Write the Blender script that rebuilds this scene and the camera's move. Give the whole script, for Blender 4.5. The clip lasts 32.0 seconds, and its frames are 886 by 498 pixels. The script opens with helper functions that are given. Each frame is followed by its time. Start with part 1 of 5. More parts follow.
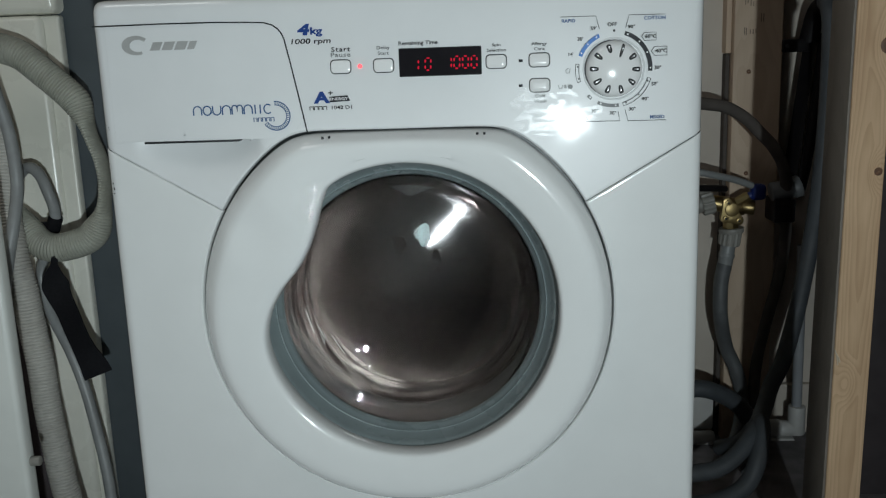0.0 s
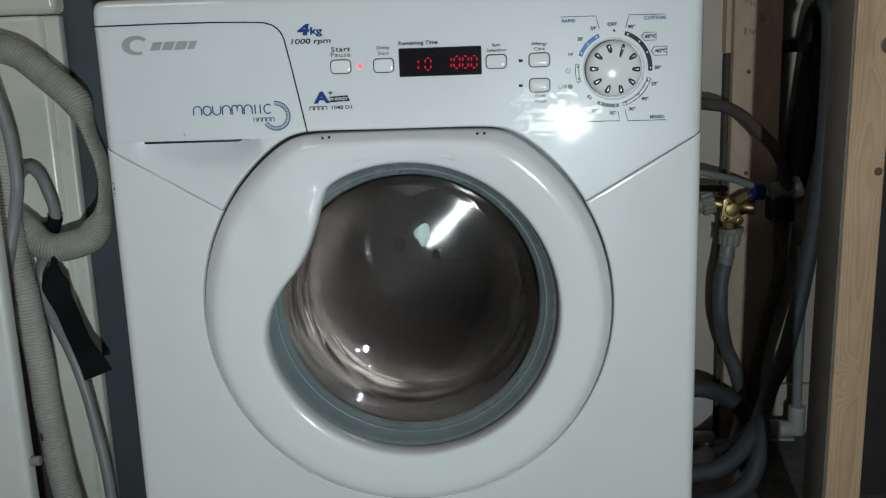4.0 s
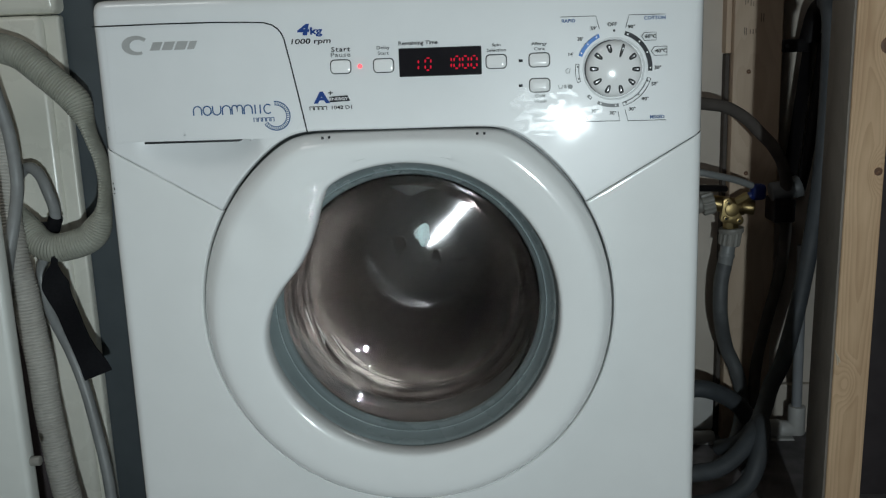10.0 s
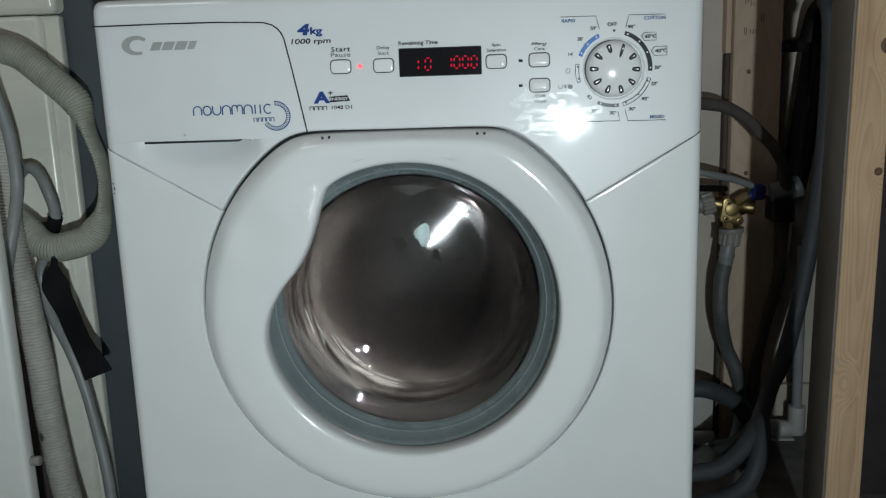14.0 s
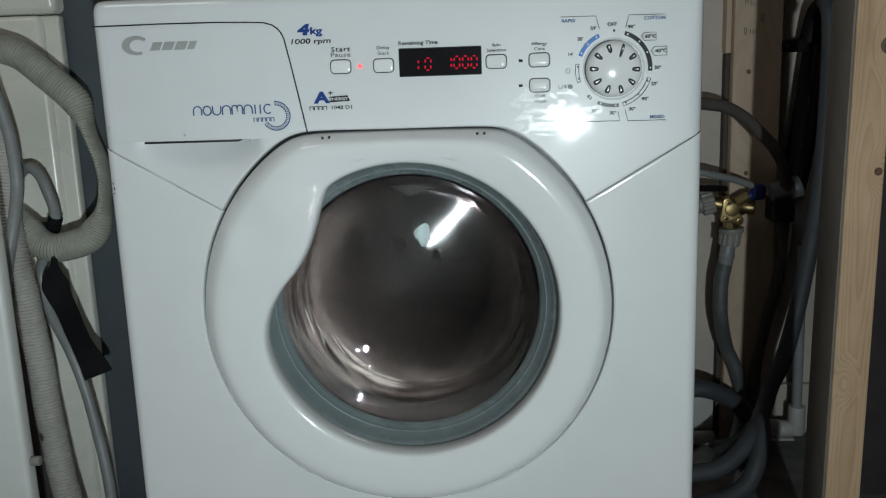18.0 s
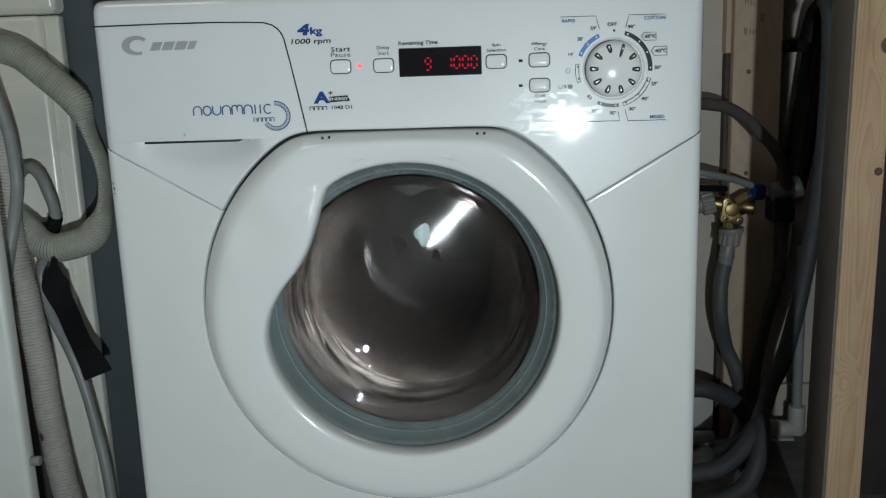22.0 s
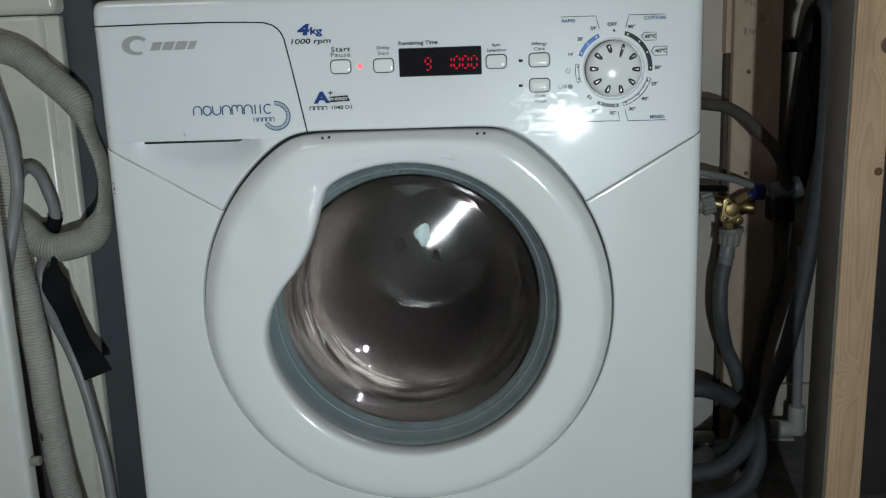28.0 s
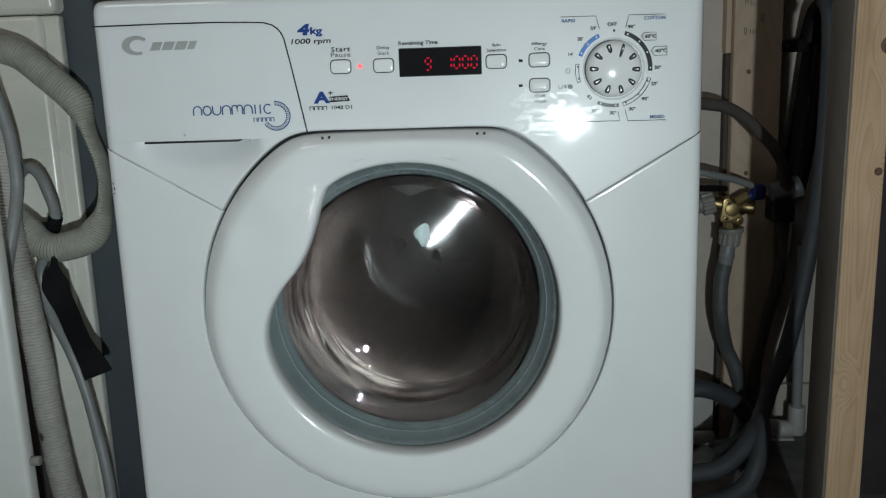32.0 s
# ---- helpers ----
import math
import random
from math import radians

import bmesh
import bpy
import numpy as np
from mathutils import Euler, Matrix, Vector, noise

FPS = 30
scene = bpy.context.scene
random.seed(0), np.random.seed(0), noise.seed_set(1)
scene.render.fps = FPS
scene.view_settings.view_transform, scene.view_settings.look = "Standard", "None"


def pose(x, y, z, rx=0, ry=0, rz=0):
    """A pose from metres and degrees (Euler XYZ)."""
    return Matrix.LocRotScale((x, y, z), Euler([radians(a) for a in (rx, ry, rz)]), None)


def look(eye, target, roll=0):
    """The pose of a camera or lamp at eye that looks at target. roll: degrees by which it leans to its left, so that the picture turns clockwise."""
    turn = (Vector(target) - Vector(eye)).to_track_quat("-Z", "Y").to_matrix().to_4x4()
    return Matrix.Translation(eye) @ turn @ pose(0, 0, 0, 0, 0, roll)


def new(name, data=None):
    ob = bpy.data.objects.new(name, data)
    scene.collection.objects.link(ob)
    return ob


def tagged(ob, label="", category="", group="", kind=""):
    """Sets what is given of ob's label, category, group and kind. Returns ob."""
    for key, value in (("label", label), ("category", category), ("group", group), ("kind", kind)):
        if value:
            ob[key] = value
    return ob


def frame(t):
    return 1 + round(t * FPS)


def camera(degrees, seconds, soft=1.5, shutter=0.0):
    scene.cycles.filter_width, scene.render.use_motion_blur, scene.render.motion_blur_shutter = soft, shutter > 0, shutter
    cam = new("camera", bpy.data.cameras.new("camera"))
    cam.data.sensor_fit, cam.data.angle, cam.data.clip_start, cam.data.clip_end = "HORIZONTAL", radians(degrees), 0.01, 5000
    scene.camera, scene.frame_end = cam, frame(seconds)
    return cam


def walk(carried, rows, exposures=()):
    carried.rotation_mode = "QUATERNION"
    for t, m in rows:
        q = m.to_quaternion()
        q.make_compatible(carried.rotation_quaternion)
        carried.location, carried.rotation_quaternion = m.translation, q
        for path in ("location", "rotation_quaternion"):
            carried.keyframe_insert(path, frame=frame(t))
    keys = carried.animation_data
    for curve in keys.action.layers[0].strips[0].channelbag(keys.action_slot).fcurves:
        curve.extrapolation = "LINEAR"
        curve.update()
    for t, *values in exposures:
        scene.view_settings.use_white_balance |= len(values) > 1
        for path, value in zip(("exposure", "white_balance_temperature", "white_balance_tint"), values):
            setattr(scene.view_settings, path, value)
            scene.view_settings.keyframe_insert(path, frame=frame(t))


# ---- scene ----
# camera on a stand before the machine: it does not move
cam = camera(52.0, 32.0, soft=1.25, shutter=0.7)
EYE = Vector((0.0758, -0.7781, 0.6375))
PITCH, YAW = radians(12.06), radians(-3.07)
AHEAD = Vector((math.sin(YAW) * math.cos(PITCH), math.cos(YAW) * math.cos(PITCH), -math.sin(PITCH)))
STAND = look(EYE, EYE + AHEAD, -2.0)
walk(cam, [(0.0, STAND), (32.0, STAND)])

# ---- light: one small work lamp beside the camera, and a weak fill light added overhead ----
world = bpy.data.worlds.new("room_dark")
scene.world = world
world.use_nodes = True
world.node_tree.nodes["Background"].inputs[0].default_value = (0.75, 0.9, 1.0, 1)
world.node_tree.nodes["Background"].inputs[1].default_value = 0.042

LAMP = Vector((0.2607, -1.22, 0.4821))
lamp = new("work_lamp_light", bpy.data.lights.new("work_lamp_light", "AREA"))
lamp.data.shape, lamp.data.size, lamp.data.energy = "DISK", 0.024, 3.36
lamp.data.spread = radians(108)
lamp.data.color = (0.872, 1.0, 1.035)
lamp.matrix_world = look(LAMP, (-0.085, 0.0, 0.58))

fill_light = new("unseen_fill_light", bpy.data.lights.new("unseen_fill_light", "AREA"))
fill_light.data.shape, fill_light.data.size, fill_light.data.energy = "DISK", 0.60, 4.0
fill_light.data.color = (0.97, 0.97, 0.95)
fill_light.matrix_world = look((-0.85, -0.60, 2.15), (-0.85, -0.60, 0))


# ---- materials ----
def material(name, color, rough=0.5, metal=0.0, scale=60.0, vary=0.08, bump=0.0, bump_scale=300.0, coat=0.0,
             stain=None, stain_scale=6.0, stain_amount=0.25, rough_vary=0.1, stretch=(1, 1, 1), spec=0.5):
    m = bpy.data.materials.new(name)
    m.use_nodes = True
    t = m.node_tree
    n, l = t.nodes, t.links
    b = n["Principled BSDF"]
    b.inputs["Metallic"].default_value = metal
    b.inputs["Specular IOR Level"].default_value = spec
    b.inputs["Coat Weight"].default_value = coat
    b.inputs["Coat Roughness"].default_value = 0.32
    co = n.new("ShaderNodeTexCoord")
    mp = n.new("ShaderNodeMapping")
    mp.inputs["Scale"].default_value = stretch
    l.new(co.outputs["Object"], mp.inputs["Vector"])
    fine = n.new("ShaderNodeTexNoise")
    fine.inputs["Scale"].default_value, fine.inputs["Detail"].default_value = scale, 4
    l.new(mp.outputs[0], fine.inputs["Vector"])
    ramp = n.new("ShaderNodeMapRange")
    ramp.inputs["From Min"].default_value, ramp.inputs["From Max"].default_value = 0.3, 0.7
    ramp.inputs["To Min"].default_value, ramp.inputs["To Max"].default_value = 1 - vary, 1 + vary
    l.new(fine.outputs["Fac"], ramp.inputs["Value"])
    mul = n.new("ShaderNodeVectorMath")
    mul.operation = "SCALE"
    mul.inputs[0].default_value = color
    l.new(ramp.outputs[0], mul.inputs["Scale"])
    out = mul.outputs[0]
    if stain:
        big = n.new("ShaderNodeTexNoise")
        big.inputs["Scale"].default_value, big.inputs["Detail"].default_value = stain_scale, 6
        l.new(mp.outputs[0], big.inputs["Vector"])
        r2 = n.new("ShaderNodeMapRange")
        r2.inputs["From Min"].default_value, r2.inputs["From Max"].default_value = 0.45, 0.75
        r2.inputs["To Max"].default_value = stain_amount
        l.new(big.outputs["Fac"], r2.inputs["Value"])
        mix = n.new("ShaderNodeMix")
        mix.data_type = "RGBA"
        l.new(r2.outputs[0], mix.inputs["Factor"])
        l.new(out, mix.inputs["A"])
        mix.inputs["B"].default_value = (*stain, 1)
        out = mix.outputs["Result"]
    l.new(out, b.inputs["Base Color"])
    r3 = n.new("ShaderNodeMapRange")
    r3.inputs["From Min"].default_value, r3.inputs["From Max"].default_value = 0.3, 0.7
    r3.inputs["To Min"].default_value, r3.inputs["To Max"].default_value = max(0.02, rough - rough_vary), min(1, rough + rough_vary)
    wear = n.new("ShaderNodeTexNoise")
    wear.inputs["Scale"].default_value, wear.inputs["Detail"].default_value = 22, 5
    l.new(mp.outputs[0], wear.inputs["Vector"])
    l.new(wear.outputs["Fac"], r3.inputs["Value"])
    l.new(r3.outputs[0], b.inputs["Roughness"])
    if bump:
        bn = n.new("ShaderNodeTexNoise")
        bn.inputs["Scale"].default_value, bn.inputs["Detail"].default_value = bump_scale, 3
        l.new(mp.outputs[0], bn.inputs["Vector"])
        bp = n.new("ShaderNodeBump")
        bp.inputs["Strength"].default_value, bp.inputs["Distance"].default_value = bump, 0.002
        l.new(bn.outputs["Fac"], bp.inputs["Height"])
        l.new(bp.outputs[0], b.inputs["Normal"])
    return m


def glow(name, color, strength):
    m = bpy.data.materials.new(name)
    m.use_nodes = True
    b = m.node_tree.nodes["Principled BSDF"]
    b.inputs["Base Color"].default_value = (*[0.3 * c for c in color], 1)
    b.inputs["Emission Color"].default_value = (*color, 1)
    b.inputs["Specular IOR Level"].default_value = 0.05
    b.inputs["Emission Strength"].default_value = strength
    return m


def glass_material(name, tint):
    m = bpy.data.materials.new(name)
    m.use_nodes = True
    b = m.node_tree.nodes["Principled BSDF"]
    b.inputs["Base Color"].default_value = (*tint, 1)
    b.inputs["Roughness"].default_value = 0.0
    b.inputs["IOR"].default_value = 1.47
    b.inputs["Transmission Weight"].default_value = 1.0
    return m


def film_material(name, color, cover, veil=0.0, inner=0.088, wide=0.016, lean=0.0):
    """A thin wet film: mostly clear, with streaks that run round the bowl; lean builds a one-sided glow into it."""
    m = material(name, color, 0.75, 0, 40, 0.2, rough_vary=0.08, spec=0.1)
    t = m.node_tree

    def node(kind, **values):
        q = t.nodes.new(kind)
        for k, v in values.items():
            q.inputs[k.replace("_", " ")].default_value = v
        return q

    def math_node(op, x, y):
        q = t.nodes.new("ShaderNodeMath")
        q.operation = op
        for i, v in enumerate((x, y)):
            if isinstance(v, float):
                q.inputs[i].default_value = v
            else:
                t.links.new(v, q.inputs[i])
        return q.outputs[0]

    co = t.nodes.new("ShaderNodeTexCoord")
    mp = node("ShaderNodeMapping", Scale=(14, 90, 14))
    wave = node("ShaderNodeTexNoise", Scale=1.0, Detail=4.0, Distortion=1.2)
    rng = node("ShaderNodeMapRange", From_Min=0.35, From_Max=0.7, To_Min=cover * 0.12, To_Max=cover * 1.9)
    t.links.new(co.outputs["Object"], mp.inputs["Vector"])
    t.links.new(mp.outputs[0], wave.inputs["Vector"])
    t.links.new(wave.outputs["Fac"], rng.inputs["Value"])
    flat = t.nodes.new("ShaderNodeVectorMath")
    flat.operation = "MULTIPLY"
    flat.inputs[1].default_value = (1, 0, 1)
    far = t.nodes.new("ShaderNodeVectorMath")
    far.operation = "LENGTH"
    fade = node("ShaderNodeMapRange", From_Min=inner, From_Max=inner + wide)
    fade.interpolation_type = "SMOOTHSTEP"
    t.links.new(co.outputs["Object"], flat.inputs[0])
    t.links.new(flat.outputs[0], far.inputs[0])
    t.links.new(far.outputs["Value"], fade.inputs["Value"])
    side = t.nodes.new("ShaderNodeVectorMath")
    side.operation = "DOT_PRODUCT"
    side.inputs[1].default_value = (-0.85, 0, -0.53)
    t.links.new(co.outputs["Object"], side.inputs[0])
    side_glow = node("ShaderNodeMapRange", From_Min=-0.045, From_Max=0.11, To_Min=1.0 - lean, To_Max=1.0)
    side_glow.interpolation_type = "SMOOTHSTEP"
    t.links.new(side.outputs["Value"], side_glow.inputs["Value"])
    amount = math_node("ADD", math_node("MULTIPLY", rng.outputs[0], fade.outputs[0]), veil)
    amount = math_node("MULTIPLY", amount, side_glow.outputs[0])
    t.links.new(amount, t.nodes["Principled BSDF"].inputs["Alpha"])
    return m


def smudge_material(name):
    """A wipe mark on gloss: almost clear, its streaks break up the reflection."""
    m = material(name, (0.80, 0.81, 0.81), 0.17, 0, 30, 0.01, rough_vary=0.05)
    t = m.node_tree
    co = t.nodes.new("ShaderNodeTexCoord")
    mp = t.nodes.new("ShaderNodeMapping")
    mp.inputs["Scale"].default_value = (70, 70, 190)
    mp.inputs["Rotation"].default_value = (0, radians(30), 0)
    streak = t.nodes.new("ShaderNodeTexNoise")
    streak.inputs["Scale"].default_value, streak.inputs["Detail"].default_value, streak.inputs["Distortion"].default_value = 1.0, 5, 0.8
    rng = t.nodes.new("ShaderNodeMapRange")
    rng.inputs["From Min"].default_value, rng.inputs["From Max"].default_value = 0.44, 0.66
    rng.inputs["To Max"].default_value = 0.32
    t.links.new(co.outputs["Object"], mp.inputs["Vector"])
    t.links.new(mp.outputs[0], streak.inputs["Vector"])
    t.links.new(streak.outputs["Fac"], rng.inputs["Value"])
    t.links.new(rng.outputs[0], t.nodes["Principled BSDF"].inputs["Alpha"])
    return m


def brushed_steel(name, color, rough, aniso):
    m = material(name, color, rough, 1.0, 80, 0.12, rough_vary=0.05)
    t = m.node_tree
    b = t.nodes["Principled BSDF"]
    b.inputs["Anisotropic"].default_value = aniso
    b.inputs["Anisotropic Rotation"].default_value = 0.25
    tan = t.nodes.new("ShaderNodeTangent")
    tan.direction_type, tan.axis = "RADIAL", "Y"
    t.links.new(tan.outputs[0], b.inputs["Tangent"])
    return m


def graded_plate(name, inner, outer, r0, r1, rough0, rough1, reach, aniso):
    """Spun steel: coarser towards the hub, darker further out."""
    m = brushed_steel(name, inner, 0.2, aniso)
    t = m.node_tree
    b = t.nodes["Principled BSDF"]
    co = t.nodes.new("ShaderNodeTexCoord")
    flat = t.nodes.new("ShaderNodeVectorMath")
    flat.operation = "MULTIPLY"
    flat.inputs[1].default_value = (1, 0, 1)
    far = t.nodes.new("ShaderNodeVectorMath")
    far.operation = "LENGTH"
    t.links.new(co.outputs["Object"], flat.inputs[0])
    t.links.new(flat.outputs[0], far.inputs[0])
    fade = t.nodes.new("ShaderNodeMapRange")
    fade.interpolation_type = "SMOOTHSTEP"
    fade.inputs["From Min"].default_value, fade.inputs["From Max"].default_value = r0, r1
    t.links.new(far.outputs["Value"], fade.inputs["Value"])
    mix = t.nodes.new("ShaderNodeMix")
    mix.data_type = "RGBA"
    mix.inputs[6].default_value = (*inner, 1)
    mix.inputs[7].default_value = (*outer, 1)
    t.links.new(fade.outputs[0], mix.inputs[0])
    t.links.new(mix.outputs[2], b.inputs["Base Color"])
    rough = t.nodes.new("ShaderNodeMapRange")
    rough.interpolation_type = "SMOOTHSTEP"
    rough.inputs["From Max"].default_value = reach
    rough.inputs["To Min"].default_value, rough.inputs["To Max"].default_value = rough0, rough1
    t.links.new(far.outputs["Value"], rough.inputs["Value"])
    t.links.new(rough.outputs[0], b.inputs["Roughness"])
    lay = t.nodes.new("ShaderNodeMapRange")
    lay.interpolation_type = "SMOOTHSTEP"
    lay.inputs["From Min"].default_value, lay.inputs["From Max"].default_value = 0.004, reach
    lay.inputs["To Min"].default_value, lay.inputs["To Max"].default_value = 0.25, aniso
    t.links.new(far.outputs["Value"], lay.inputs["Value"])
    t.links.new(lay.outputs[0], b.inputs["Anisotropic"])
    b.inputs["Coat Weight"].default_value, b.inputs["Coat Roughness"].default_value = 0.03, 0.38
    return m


def pine(name, light, dark, seed, figure=1.3, core=0.004, knots=()):
    """Flat-sawn pine: growth rings cut into long arches, bent round the knots, over fine fibre."""
    m = bpy.data.materials.new(name)
    m.use_nodes = True
    t = m.node_tree
    n, l = t.nodes, t.links
    b = n["Principled BSDF"]

    def calc(op, x, y=0.0, z=0.0):
        q = n.new("ShaderNodeMath")
        q.operation = op
        for i, v in enumerate((x, y, z)):
            if isinstance(v, float):
                q.inputs[i].default_value = v
            else:
                l.new(v, q.inputs[i])
        return q.outputs[0]

    def grain(scale, detail, squash):
        mp = n.new("ShaderNodeMapping")
        mp.inputs["Scale"].default_value = (1, 1, squash)
        mp.inputs["Location"].default_value = (seed, seed * 0.7, seed * 0.3)
        l.new(co.outputs["Object"], mp.inputs["Vector"])
        q = n.new("ShaderNodeTexNoise")
        q.inputs["Scale"].default_value, q.inputs["Detail"].default_value = scale, detail
        l.new(mp.outputs[0], q.inputs["Vector"])
        return q.outputs["Fac"]

    def ranged(value, a, z, lo=0.0, hi=1.0, smooth=False):
        q = n.new("ShaderNodeMapRange")
        q.inputs["From Min"].default_value, q.inputs["From Max"].default_value = a, z
        q.inputs["To Min"].default_value, q.inputs["To Max"].default_value = lo, hi
        if smooth:
            q.interpolation_type = "SMOOTHSTEP"
        l.new(value, q.inputs["Value"])
        return q.outputs[0]

    co = n.new("ShaderNodeTexCoord")
    xyz = n.new("ShaderNodeSeparateXYZ")
    l.new(co.outputs["Object"], xyz.inputs[0])
    across = calc("MULTIPLY_ADD", xyz.outputs["Y"], 0.8, xyz.outputs["X"])
    off = calc("MULTIPLY", calc("SUBTRACT", across, core), 1 / 0.014)
    arch = calc("MULTIPLY", calc("MULTIPLY", off, off), figure)
    along = n.new("ShaderNodeTexNoise")
    along.noise_dimensions = "1D"
    along.inputs["Scale"].default_value, along.inputs["Detail"].default_value = 3.1, 1.5
    l.new(calc("ADD", xyz.outputs["Z"], seed), along.inputs["W"])
    field = calc("MULTIPLY_ADD", along.outputs["Fac"], 5.0, arch)
    field = calc("MULTIPLY_ADD", grain(55, 2, 0.10), 1.1, field)
    for kx, kz, reach in knots:
        near = n.new("ShaderNodeVectorMath")
        near.operation = "DISTANCE"
        flat = n.new("ShaderNodeVectorMath")
        flat.operation = "MULTIPLY"
        flat.inputs[1].default_value = (1, 0, 0.45)
        l.new(co.outputs["Object"], flat.inputs[0])
        l.new(flat.outputs[0], near.inputs[0])
        near.inputs[1].default_value = (kx, 0, kz * 0.45)
        field = calc("ADD", field, ranged(near.outputs["Value"], 0.0, reach, 3.0, 0.0, True))
    ring = ranged(calc("FRACT", calc("MULTIPLY", field, 1.6)), 0.25, 0.97, 0.0, 1.0, True)
    fibre = grain(420, 3, 0.06)
    blotch = grain(38, 3, 0.25)
    tone = calc("MULTIPLY_ADD", ring, 0.25, calc("MULTIPLY", fibre, 0.35))
    tone = calc("ADD", tone, ranged(blotch, 0.35, 0.75, -0.12, 0.30))
    mix = n.new("ShaderNodeMix")
    mix.data_type = "RGBA"
    mix.inputs["A"].default_value, mix.inputs["B"].default_value = (*light, 1), (*dark, 1)
    l.new(tone, mix.inputs["Factor"])
    l.new(mix.outputs["Result"], b.inputs["Base Color"])
    b.inputs["Roughness"].default_value = 0.62
    bp = n.new("ShaderNodeBump")
    bp.inputs["Strength"].default_value, bp.inputs["Distance"].default_value = 0.12, 0.0002
    l.new(fibre, bp.inputs["Height"])
    l.new(bp.outputs[0], b.inputs["Normal"])
    return m


